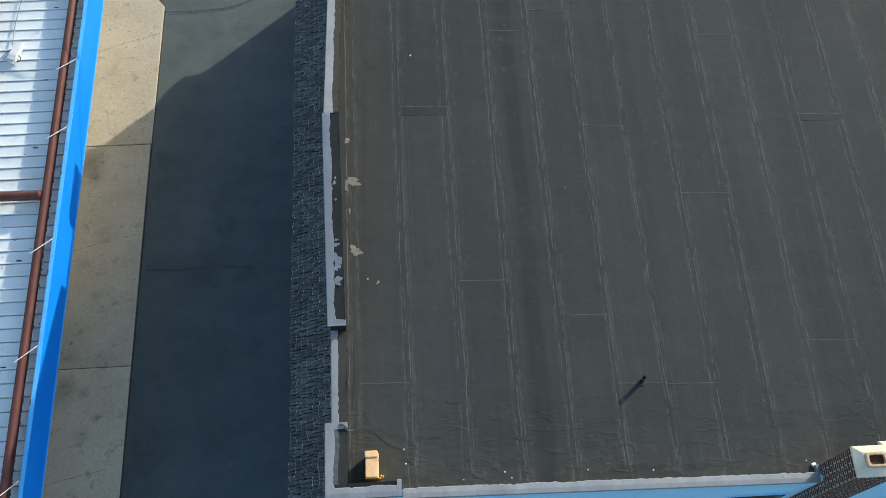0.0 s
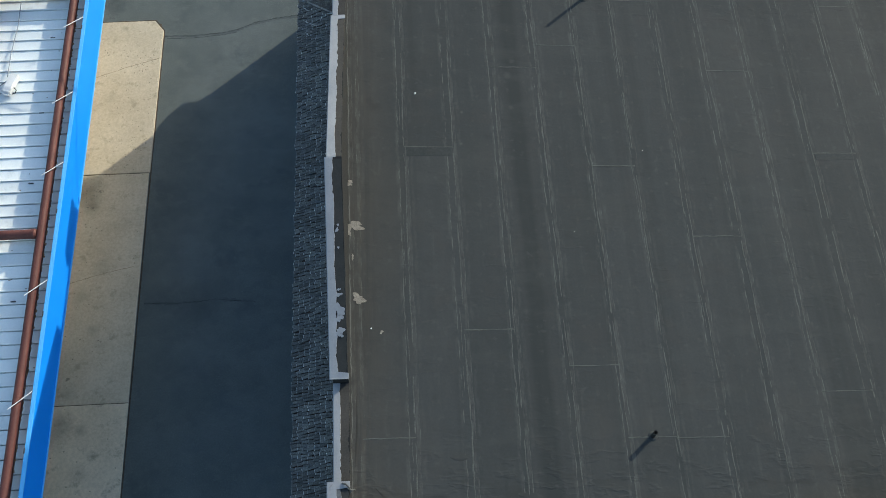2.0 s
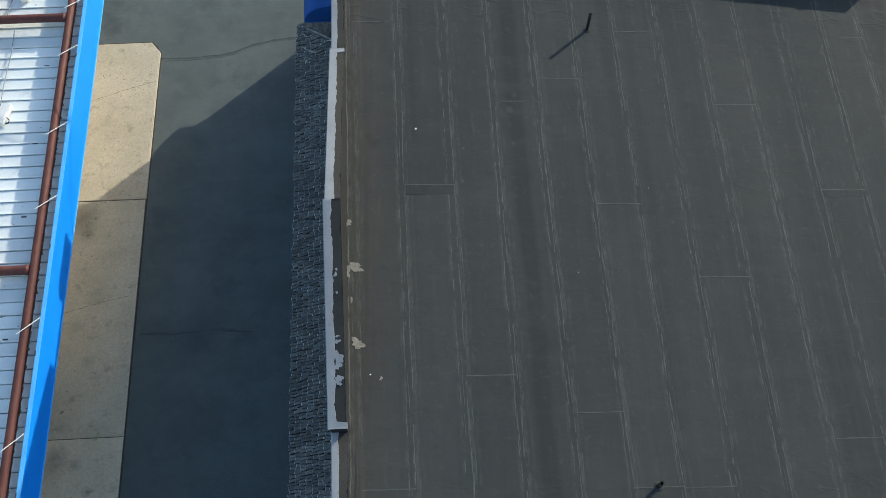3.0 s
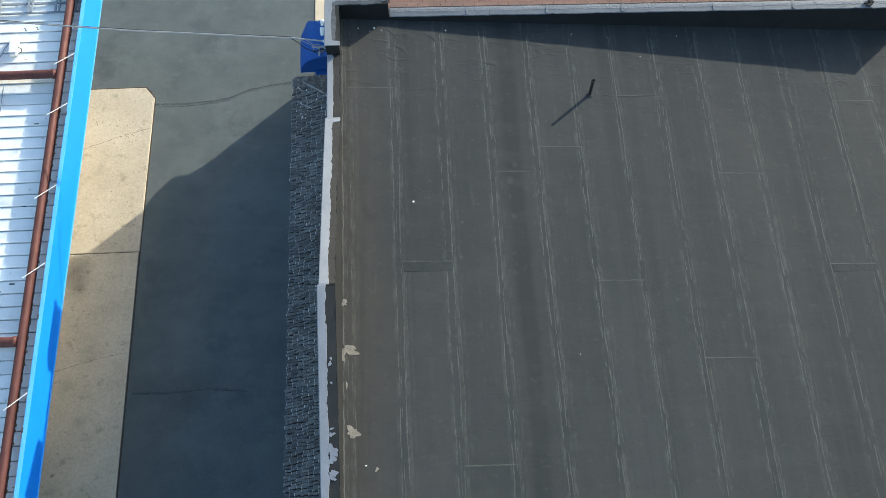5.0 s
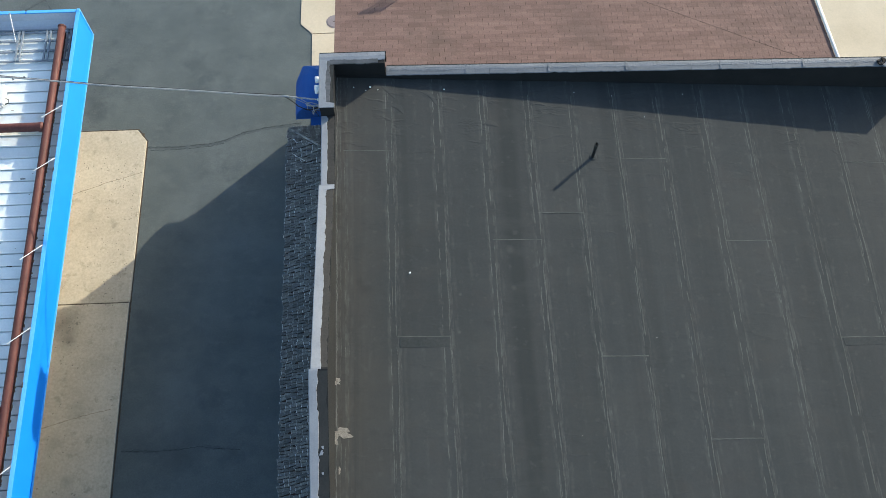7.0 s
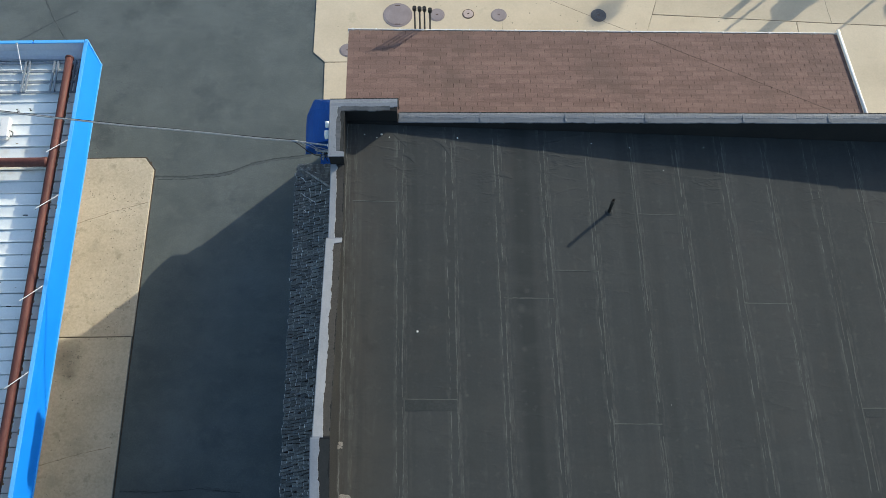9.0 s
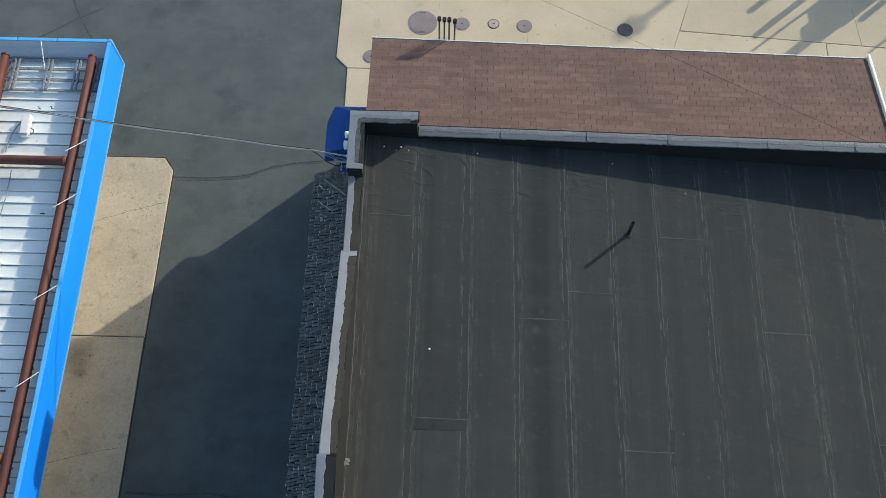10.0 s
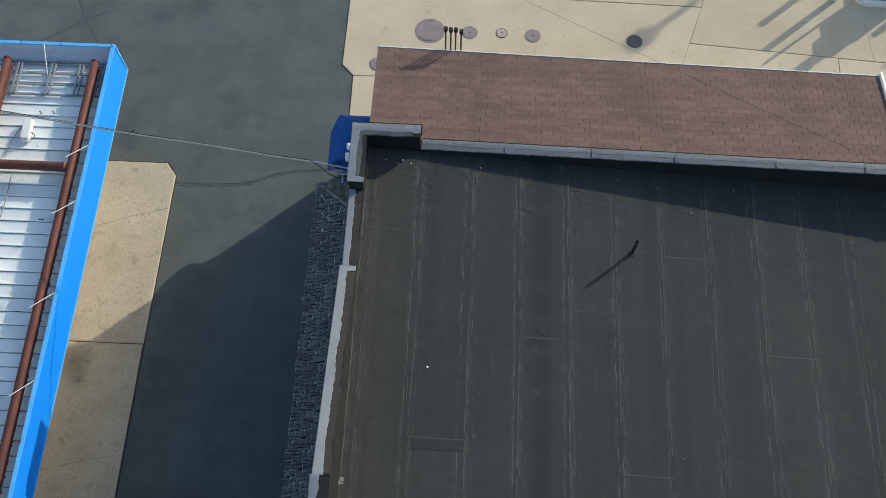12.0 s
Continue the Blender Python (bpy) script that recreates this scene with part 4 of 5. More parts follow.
def shake_mesh(w, t, length=0.20):
    """A split shake: grey back, pale frayed butt strip, sides darkened for gap shade."""
    bm = bmesh.new()
    e = 0.011
    lo = [bm.verts.new(p) for p in ((0, 0, 0), (0, w, 0))]
    top = [[bm.verts.new(p) for p in row] for row in (((0, 0, t * 0.85), (0, w, t * 0.75)), ((e, 0, t), (e, w, t * 0.9)), ((length, 0, 0.004), (length, w, 0.004)))]
    foot = [bm.verts.new(p) for p in ((length, 0, 0), (length, w, 0))]
    bm.faces.new((lo[0], lo[1], top[0][1], top[0][0]))
    bm.faces.new((top[0][0], top[0][1], top[1][1], top[1][0]))
    bm.faces.new((top[1][0], top[1][1], top[2][1], top[2][0]))
    bm.faces.new((lo[0], top[0][0], top[1][0], top[2][0], foot[0]))
    bm.faces.new((lo[1], foot[1], top[2][1], top[1][1], top[0][1]))
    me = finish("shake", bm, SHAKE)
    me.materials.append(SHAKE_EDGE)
    me.materials.append(SHAKE_GAP_SHADE)
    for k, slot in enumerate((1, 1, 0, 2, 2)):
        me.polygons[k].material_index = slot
    return me


SHAKES = [shake_mesh(w, t) for w, t in ((0.038, 0.024), (0.050, 0.034), (0.056, 0.020), (0.070, 0.028), (0.046, 0.040), (0.062, 0.024))]
WIDTHS = (0.038, 0.050, 0.056, 0.070, 0.046, 0.062)
rng = random.Random(21)
ang = math.atan(P_SLOPE)
LOOSE = []
for c in range(9):
    u = 0.128 * c - 0.03
    y = Y0
    while y < Y1 - 0.95 * max(0, u) - 0.05:
        k = rng.randrange(6)
        x = PENT_E[0] + (u + rng.uniform(-0.030, 0.030)) * math.cos(ang)
        m = Matrix.Translation((x, y, PENT_E[1] + (x - PENT_E[0]) * P_SLOPE + 0.012 + rng.uniform(0, 0.008))) @ pose(0, 0, 0, 0, -math.degrees(ang) + 2.5, rng.uniform(-4.0, 14.0))
        LOOSE.append((y, k, m))
        y += WIDTHS[k] + rng.choice((0.008, 0.012, 0.018))
# north hip end
for c in range(8):
    v0 = 0.128 * c - 0.03
    x = PENT_E[0] + max(0, v0) * 0.95
    while x < PENT_W[0] - 0.05:
        k = rng.randrange(6)
        yy = Y1 - v0 * math.cos(ang)
        m = Matrix.Translation((x, yy, PENT_E[1] + (Y1 - yy) * P_SLOPE + 0.012)) @ pose(0, 0, 0, 0, 0, -90) @ pose(0, 0, 0, 0, -math.degrees(ang) + 2.5, rng.uniform(-4, 4))
        LOOSE.append((yy, k, m))
        x += WIDTHS[k] + 0.006
LOOSE.sort(key=lambda s: abs(s[0] - 11.5))
for _, k, m in LOOSE[:290]:
    ob = new("shake", SHAKES[k])
    ob.parent = PENT
    ob.matrix_basis = m
verts, faces, slots = [], [], []
for _, k, m in LOOSE[290:]:
    base = len(verts)
    slots += [p.material_index for p in SHAKES[k].polygons]
    verts += [m @ q.co for q in SHAKES[k].vertices]
    faces += [[base + i for i in p.vertices] for p in SHAKES[k].polygons]
me = bpy.data.meshes.new("shake_field")
me.from_pydata(verts, [], faces)
for m in (SHAKE, SHAKE_EDGE, SHAKE_GAP_SHADE):
    me.materials.append(m)
me.polygons.foreach_set("material_index", slots)
ob = new("shake_field", me)
ob.parent = PENT
ob["kind"] = "stuff"
bm = bmesh.new()
tube(bm, [(-2.40, 15.50, 3.03), (-1.9, 15.03, 3.30), (-1.40, 14.53, 3.55)], 0.024, 6)
part("hip_cap", bm, SHAKE_EDGE, PENT)
# pale slivers for twigs, their tone standing in for sunlit strokes
rng = random.Random(44)
bm = bmesh.new()
for n in range(13):
    x, y = rng.uniform(-2.36, -1.45), rng.uniform(14.45, 15.5)
    a, ln, w = rng.gauss(-0.75, 0.5), rng.uniform(0.08, 0.30), rng.uniform(0.010, 0.022)
    pts = [(x + ln * f * math.cos(a) + 0.01 * math.sin(9 * f + n), y + ln * f * math.sin(a)) for f in (0, 0.35, 0.7, 1.0)]
    if all(-2.42 < px < -1.38 and 14.3 < py < 15.54 for px, py in pts):
        ribbon(bm, pts, [w * 0.5, w, w * 0.9, w * 0.3], lambda px, py: pent_z(px, py) + 0.062, 0.004)
part("split_sliver", bm, SHAKE_EDGE, PENT, "pale slivers for twigs and sunlit strokes on the hip")["kind"] = "stuff"

# ---- brown shingled front canopy ----
CANOPY = empty("front_canopy", "brown three-tab shingled canopy roof with a white gutter", "canopy roof", kind="structure")
CX0, CX1, CY = -1.36, 9.53, 18.575


SKEW = 0.0105


def eave(x):
    return CY - SKEW * (x - CX0)


def can_z(x, y):
    return 3.65 - 0.02 * (x - CX0) + 0.15 * (eave(x) - y)


bm = bmesh.new()
sheet_block(bm, [(CX0, 14.90), (CX1, 14.90), (CX1, eave(CX1)), (CX0, eave(CX0))], can_z, 0.18)
part("canopy_body", bm, SHINGLE_FELT, CANOPY, "dark felt under the shingles")
bm = bmesh.new()
hexa(bm, ((0, 0, 0.0), (0.2415, 0, 0.0), (0.2440, 0.15, 0.0), (0.0, 0.15, 0.0)), ((0.002, 0.002, 0.009), (0.2400, 0.002, 0.009), (0.2470, 0.120, 0.005), (-0.002, 0.120, 0.005)))
TAB = finish("shingle_tab", bm, SHINGLE)
TABS = []
rng = random.Random(31)
rows_n = int((CY - 14.93) / 0.127) + 1
for r in range(rows_n):
    y = CY + 0.01 - r * 0.127
    x = CX0 - (0.126 if r % 2 else 0.0) + 0.01 * rng.uniform(-1, 1)
    while x < CX1 - 0.02:
        xs = max(x, CX0)
        s = min(x + 0.252, CX1) - xs
        if s > 0.04:
            yt = y - SKEW * (xs - CX0)
            if yt < 15.05:
                x += 0.252
                continue
            m = Matrix.Translation((xs, yt + rng.uniform(-0.003, 0.003), can_z(xs, yt) + 0.002)) @ pose(0, 0, 0, 0, math.degrees(math.atan(0.02)), 0) @ Matrix(((1, 0, 0, 0), (0, -1, 0, 0), (0, 0.15, 1, 0), (0, 0, 0, 1))) @ Matrix.Diagonal((s / 0.252, 1, 1, 1))
            TABS.append((math.hypot(xs - 2.5, y - 16.9), m))
        x += 0.252
TABS.sort(key=lambda s: s[0])
verts, faces = [], []
for n, (_, m) in enumerate(TABS):
    if n < 290:
        s = m.to_3x3()
        ob = new("shingle_tab", TAB)
        ob.parent = CANOPY
        ob.matrix_basis = Matrix.Translation(m.translation) @ pose(0, 0, 0, 0, 1.146, 0) @ pose(0.247 * m.col[0].length, 0, 0, 0, 0, 180) @ pose(0, 0, 0, 8.53, 0, 0) @ Matrix.Diagonal((m.col[0].length, 1, 1, 1))
    else:
        base = len(verts)
        verts += [m @ q.co for q in TAB.vertices]
        faces += [[base + i for i in p.vertices][::-1] for p in TAB.polygons]
me = bpy.data.meshes.new("shingle_field")
me.from_pydata(verts, [], faces)
me.materials.append(SHINGLE)
ob = new("shingle_field", me)
ob.parent = CANOPY
ob["kind"] = "stuff"
bm = bmesh.new()
g = lambda x: can_z(x, eave(x))


def along_eave(bm, x0, x1, ya, yb, z0, z1):
    """A bar along the skewed eave, its section given from the eave line."""
    hexa(bm, [(x, eave(x) + y, g(x) + z0) for x, y in ((x0, ya), (x1, ya), (x1, yb), (x0, yb))], [(x, eave(x) + y, g(x) + z1) for x, y in ((x0, ya), (x1, ya), (x1, yb), (x0, yb))])


along_eave(bm, CX0 - 0.02, CX1 + 0.04, 0.012, 0.044, -0.085, -0.075)
along_eave(bm, CX0 - 0.02, CX1 + 0.04, 0.042, 0.061, -0.085, 0.004)
part("gutter", bm, WHITE_METAL, CANOPY, "white metal gutter")
bm = bmesh.new()
along_eave(bm, CX0, CX1, 0.013, 0.039, -0.074, -0.043)
part("gutter_silt", bm, TROUGH_DARK, CANOPY, "dark fill inside the gutter")
x = CX0 + 0.09
while x < CX1:
    bm = bmesh.new()
    along_eave(bm, x - 0.013, x + 0.013, 0.012, 0.064, 0.010, 0.018)
    part("gutter_strap", bm, WHITE_METAL, CANOPY)
    x += 0.515
bm = bmesh.new()
tube(bm, [(CX1 + 0.03, eave(CX1) + 0.10, g(CX1) + 0.03), (CX1 + 0.03, 14.95, can_z(CX1, 14.95) + 0.03)], 0.038, 12)
part("rake_trim", bm, WHITE_METAL, CANOPY, "rounded white rake trim", True)
bm = bmesh.new()
box(bm, CX0, CX0 + 0.14, 14.90, 18.37, 0.05, 3.46)
box(bm, CX0 + 0.14, 9.4, 18.18, 18.30, 0.05, 3.2)
box(bm, 9.26, 9.4, 14.9, 18.18, 0.05, 3.2)
setting("wall_front", bm, STUCCO, "cream stucco front wall under the canopy", "wall")
# unseen box under the canopy, added to step the alley shadow's edge
bm = bmesh.new()
box(bm, CX0 + 0.15, CX1, 18.31, 18.56, 2.08, 2.68, 0.01)
SIGN = part("sign_box", bm, STUCCO, None)
tagged(SIGN, "long unseen box added on the front wall for its shadow", "sign box")

# ---- neighbouring building with a bright blue fascia ----
FX, FY, FT, FB = -6.87, 18.06, 4.10, 3.24
DECK_Z = 3.82


def sag(y, z):
    """Height of the fascia's lower edge, which rises a little towards the south."""
    return z + 0.0058 * (FY - y)


NEIGH = empty("fascia_panels", "bright blue sign fascia with pale edge trim round a metal roof", "fascia", kind="structure")
for y0, y1 in ((-2.0, FY),):
    bm = bmesh.new()
    ya, yb = y0 + 0.002, y1 - 0.002
    hexa(bm, ((FX - 0.05, ya, sag(ya, FB)), (FX, ya, sag(ya, FB)), (FX, yb, FB), (FX - 0.05, yb, FB)), ((FX - 0.05, ya, FT), (FX, ya, FT), (FX, yb, FT), (FX - 0.05, yb, FT)))
    panel = part("fascia_panel", bm, BLUE, NEIGH)
    bm = bmesh.new()
    box(bm, FX - 0.065, FX + 0.012, y0 + 0.004, y1 - 0.004, FT + 0.001, FT + 0.022, 0.004)
    part("edge_trim", bm, BLUE_EDGE, panel)
for x0, x1 in ((-8.02, FX - 0.06), (-8.86, -8.02), (-12.0, -8.86), (-16.0, -12.0)):
    bm = bmesh.new()
    box(bm, x0 + 0.002, x1 - 0.002, FY - 0.05, FY, FB, FT, 0.004)
    panel = part("fascia_panel", bm, BLUE, NEIGH)
    bm = bmesh.new()
    box(bm, x0 + 0.016, x1 - 0.016, FY - 0.065, FY + 0.012, FT + 0.001, FT + 0.022, 0.004)
    part("edge_trim", bm, BLUE_EDGE, panel)
# dished grey flashing from the top of the fascia down to the deck's end
bm = bmesh.new()
v = [[bm.verts.new((x, y, z)) for y, z in ((17.78, DECK_Z + 0.03), (17.82, DECK_Z + 0.035), (17.92, DECK_Z + 0.08), (FY - 0.056, FT - 0.012), (FY - 0.056, FT - 0.10), (17.78, DECK_Z - 0.02))] for x in (-16.0, FX - 0.06)]
for k in range(6):
    bm.faces.new((v[0][k], v[0][(k + 1) % 6], v[1][(k + 1) % 6], v[1][k]))
bm.faces.new(v[0])
bm.faces.new(v[1][::-1])
part("back_flashing", bm, PANEL_GREY, NEIGH, "grey primed flashing behind the fascia")
bm = bmesh.new()
box(bm, FX - 0.080, FX - 0.054, -2.0, FY - 0.36, DECK_Z - 0.1, FT - 0.02)
part("back_panel", bm, PANEL_GREY, NEIGH, "grey primed back of the fascia")
bm = bmesh.new()
box(bm, FX + 0.001, FX + 0.014, FY - 0.03, FY + 0.014, FB, FT, 0.003)
box(bm, FX - 0.05, FX + 0.014, FY - 0.05, FY + 0.014, FT + 0.023, FT + 0.032, 0.003)
part("corner_trim", bm, BLUE_EDGE, NEIGH, "pale blue corner trim")
bm = bmesh.new()
hexa(bm, ((FX - 0.02, -2.0, sag(-2, FB) - 0.03), (FX + 0.016, -2.0, sag(-2, FB) - 0.03), (FX + 0.016, FY + 0.016, FB - 0.03), (FX - 0.02, FY + 0.016, FB - 0.03)), ((FX - 0.02, -2.0, sag(-2, FB) - 0.002), (FX + 0.016, -2.0, sag(-2, FB) - 0.002), (FX + 0.016, FY + 0.016, FB - 0.002), (FX - 0.02, FY + 0.016, FB - 0.002)))
part("edge_trim", bm, BLUE_EDGE, NEIGH)
# dark clips where the lengths of the side trim meet
for y in (9.66, 7.52, 4.98, 14.1):
    bm = bmesh.new()
    box(bm, FX - 0.078, FX - 0.052, y - 0.05, y + 0.05, FT - 0.01, FT + 0.026, 0.003)
    part("trim_clip", bm, RISER, NEIGH, "dark joint clip")

bm = bmesh.new()
box(bm, -16, FX - 0.09, -2.0, 17.775, DECK_Z - 0.22, DECK_Z - 0.034)
MROOF = setting("metal_roof", bm, RIB_SHADE, "pale ribbed metal roof panels behind the fascia", "roof")
bm = bmesh.new()
W = 15.99 + FX - 0.09
hexa(bm, ((0, 0.0, -0.024), (W, 0.0, -0.024), (W, 0.255, 0.002), (0, 0.255, 0.002)), ((0, 0.0, -0.016), (W, 0.0, -0.016), (W, 0.255, 0.012), (0, 0.255, 0.012)))
hexa(bm, ((0, 0.001, -0.018), (W, 0.001, -0.018), (W, 0.034, -0.018), (0, 0.034, -0.018)), ((0, 0.006, 0.036), (W, 0.006, 0.036), (W, 0.026, 0.036), (0, 0.026, 0.036)))
PAN = finish("roof_pan", bm, DECK)
y = -2.065
while y < 17.5:
    ob = new("roof_pan", PAN)
    ob.parent = MROOF
    ob.matrix_basis = pose(-15.99, y, DECK_Z - 0.004)
    y += 0.268
bm = bmesh.new()
box(bm, -15.9, -8.7, -1.9, 17.4, 0.07, DECK_Z - 0.23)
setting("neighbour_wall", bm, STUCCO, "plain wall under the metal roof", "wall")

# red oxide pipes raised over the ribs, webs added to block sun beneath
PIPES = empty("pipe_frame", "rusty red-oxide steel pipe framing raised over the metal roof", "pipe frame")
R = 0.076
zc = DECK_Z + 0.275
PIPE_X = (-7.197, -9.04)
for x, y0, y1 in ((PIPE_X[0], -2.0, 17.63), (PIPE_X[1], -2.0, 17.63)):
    bm = bmesh.new()
    tube(bm, [(x, y0 + (y1 - y0) * k / 20, zc) for k in range(21)], R, 14)
    ob = part("pipe", bm, RUST, PIPES, smooth=True)
    bm = bmesh.new()
    tube(bm, [(x, y1 - 0.02, zc), (x, y1 + 0.012, zc)], R + 0.012, 14)
    part("end_plate", bm, RUST, PIPES)
    bm = bmesh.new()
    box(bm, x - 0.008, x + 0.008, y0, y1 - 0.02, DECK_Z + 0.030, zc - R + 0.004)
    part("web", bm, RUST, PIPES)
for x, y, x1 in ((PIPE_X[0] - 0.06, 15.11, -16), (PIPE_X[0] - 0.06, 9.19, -16), (PIPE_X[0] - 0.06, 3.32, -16)):
    bm = bmesh.new()
    tube(bm, [(x1, y, zc + 0.01), (-12.0, y, zc + 0.01), (x - 0.12, y, zc + 0.01), (x - 0.01, y, zc + 0.01)], 0.094, 14)
    part("crossbeam", bm, RUST, PIPES, smooth=True)
    bm = bmesh.new()
    tube(bm, [(x - 0.10, y, zc + 0.01), (x - 0.03, y, zc + 0.012)], 0.100, 12, 0.104)
    part("flange", bm, RUST, PIPES)
rng = random.Random(4)
bm = bmesh.new()
for x0 in PIPE_X:
    y = -1.9
    while y < 17.5:
        blob(bm, x0 + 0.014 + rng.uniform(-0.006, 0.012), y, rng.uniform(0.009, 0.019), lambda a, b: DECK_Z + 0.052, rng, 0.025, 2.0, 0.5, 9)
        y += 0.268 * rng.choice((0.25, 0.4, 0.6, 1.0)) * rng.uniform(0.7, 1.2)
part("rust_flake", bm, RUST_FLAKE, PIPES, "flaked rust dropped along the pipe")["kind"] = "stuff"

# thin white stays from the fascia to the roof
def fascia_stay(reach):
    st = empty("fascia_stay", "thin white steel stay bracing the blue fascia", "stay", "fascia stays")
    bm = bmesh.new()
    tube(bm, [(0.0, 0.0, 0.0), reach], 0.009, 6)
    rod = part("rod", bm, WHITE_METAL, st)
    bm = bmesh.new()
    box(bm, -0.03, 0.012, -0.02, 0.02, -0.010, 0.003)
    part("foot_plate", bm, GALV, rod)
    return st


STAY_Y = [15.6, 14.35, 12.43, 10.75, 8.2, 6.04, 3.6, 1.3]
stay = fascia_stay((-0.34, -0.34, 0.108))
stay.matrix_basis = pose(FX - 0.070, STAY_Y[0], FT + 0.024)
for y in STAY_Y[1:]:
    copy_thing(stay, pose(FX - 0.070, y, FT + 0.024))
stay = fascia_stay((0.147, -0.63, -0.17))
stay.matrix_basis = pose(-8.35, FY - 0.07, FT + 0.024)
copy_thing(stay, pose(-10.4, FY - 0.07, FT + 0.024))
# small dark bars on the ribs beside the pipe
for y in STAY_Y:
    bm = bmesh.new()
    box(bm, -7.70, -7.60, y - 0.30, y - 0.275, DECK_Z + 0.004, DECK_Z + 0.022, 0.003)
    part("lug", bm, RISER, MROOF, "small dark bar on a rib")

# light framing at the north end of the metal roof
GRID = empty("purlin_grid", "light galvanised framing bars at the end of the metal roof", "framing")
def channel(x0, x1, y0, y1, z, along):
    """A lipped channel lying open side down: a flat top with two dark-edged flanges."""
    bm = bmesh.new()
    box(bm, x0, x1, y0, y1, z + 0.030, z + 0.036)
    if along == "x":
        box(bm, x0, x1, y0, y0 + 0.004, z, z + 0.030)
        box(bm, x0, x1, y1 - 0.004, y1, z, z + 0.030)
    else:
        box(bm, x0, x0 + 0.004, y0, y1, z, z + 0.030)
        box(bm, x1 - 0.004, x1, y0, y1, z, z + 0.030)
    part("bar", bm, GALV, GRID)


for y in (16.92, 17.17, 17.44, 17.66):
    channel(-16, FX - 0.10, y - 0.018, y + 0.018, DECK_Z + 0.032, "x")
for x in (-7.06, -7.14, -7.50, -7.58, -8.10, -8.18, -8.81, -8.89, -9.42, -9.50):
    channel(x - 0.017, x + 0.017, 16.90, 17.68, DECK_Z + 0.069, "y")
bm = bmesh.new()
box(bm, -16, FX - 0.10, 17.715, 17.745, DECK_Z + 0.032, DECK_Z + 0.07)
part("angle", bm, GALV, GRID)
bm = bmesh.new()
tube(bm, [(FX - 0.08, 17.50, FT - 0.03), (-7.13, 17.17, DECK_Z + 0.11)], 0.012, 6)
part("brace", bm, GALV, GRID)

# floodlights lying on the metal roof
flood = empty("roof_floodlight", "white boxy light fixture lying on the metal roof", "light fixture", "roof lights")
bm = bmesh.new()
box(bm, -0.09, 0.09, -0.235, 0.235, 0.0, 0.13, 0.015)
housing = part("housing", bm, WHITE_METAL, flood)
bm = bmesh.new()
box(bm, -0.07, 0.07, -0.27, -0.236, 0.02, 0.10, 0.006)
part("end_cap", bm, WHITE_METAL, housing)
bm = bmesh.new()
tube(bm, [(0.09, -0.06, 0.06), (0.16, -0.10, 0.05), (0.15, -0.16, 0.02), (0.10, -0.20, 0.03)], 0.010, 6)
part("lead", bm, CABLE_DARK, housing)
bm = bmesh.new()
tube(bm, [(-0.10, 0.10, 0.05), (-0.22, -0.02, 0.015), (-0.30, -0.25, 0.012), (-0.34, -0.6, 0.012)], 0.011, 6)
part("conduit", bm, GALV, flood)
flood.matrix_basis = pose(-8.345, 12.83, DECK_Z + 0.032, 0, 0, -17)
copy_thing(flood, pose(-8.345, 16.03, DECK_Z + 0.032, 0, 0, 2))
bm = bmesh.new()
tube(bm, [(-8.46, 13.05, DECK_Z + 0.065), (-8.47, 13.6, DECK_Z + 0.065), (-8.42, 14.4, DECK_Z + 0.065), (-8.44, 15.0, DECK_Z + 0.065)], 0.011, 6)
ob = part("roof_conduit", bm, GALV)
tagged(ob, "thin galvanised conduit running over the metal roof", "conduit")
# two small brackets standing on the pans
def roof_bracket(x, y):
    t = empty("roof_bracket", "small dark steel bracket standing on the metal roof", "bracket", "roof brackets")
    bm = bmesh.new()
    box(bm, x - 0.022, x + 0.022, y - 0.010, y + 0.010, DECK_Z + 0.004, DECK_Z + 0.012)
    foot = part("foot", bm, RISER, t)
    bm = bmesh.new()
    tube(bm, [(x, y, DECK_Z + 0.01), (x, y, DECK_Z + 0.075)], 0.007, 7)
    part("stem", bm, RISER, foot)
    bm = bmesh.new()
    box(bm, x - 0.018, x + 0.018, y - 0.008, y + 0.008, DECK_Z + 0.075, DECK_Z + 0.084)
    part("head", bm, RISER, foot)


roof_bracket(-8.19, 16.49)
roof_bracket(-7.93, 16.50)
rng = random.Random(9)
bm = bmesh.new()
for _ in range(130):
    x, y = rng.uniform(-10.5, -6.95), rng.uniform(3, 17)
    blob(bm, x, y, rng.uniform(0.008, 0.022), lambda a, b: DECK_Z + 0.004, rng, 0.004, 0.5, 0.6, 8)
ob = part("roof_litter", bm, DIRT)
tagged(ob, "scattered dark specks of leaf litter on the metal roof", "litter", kind="stuff")

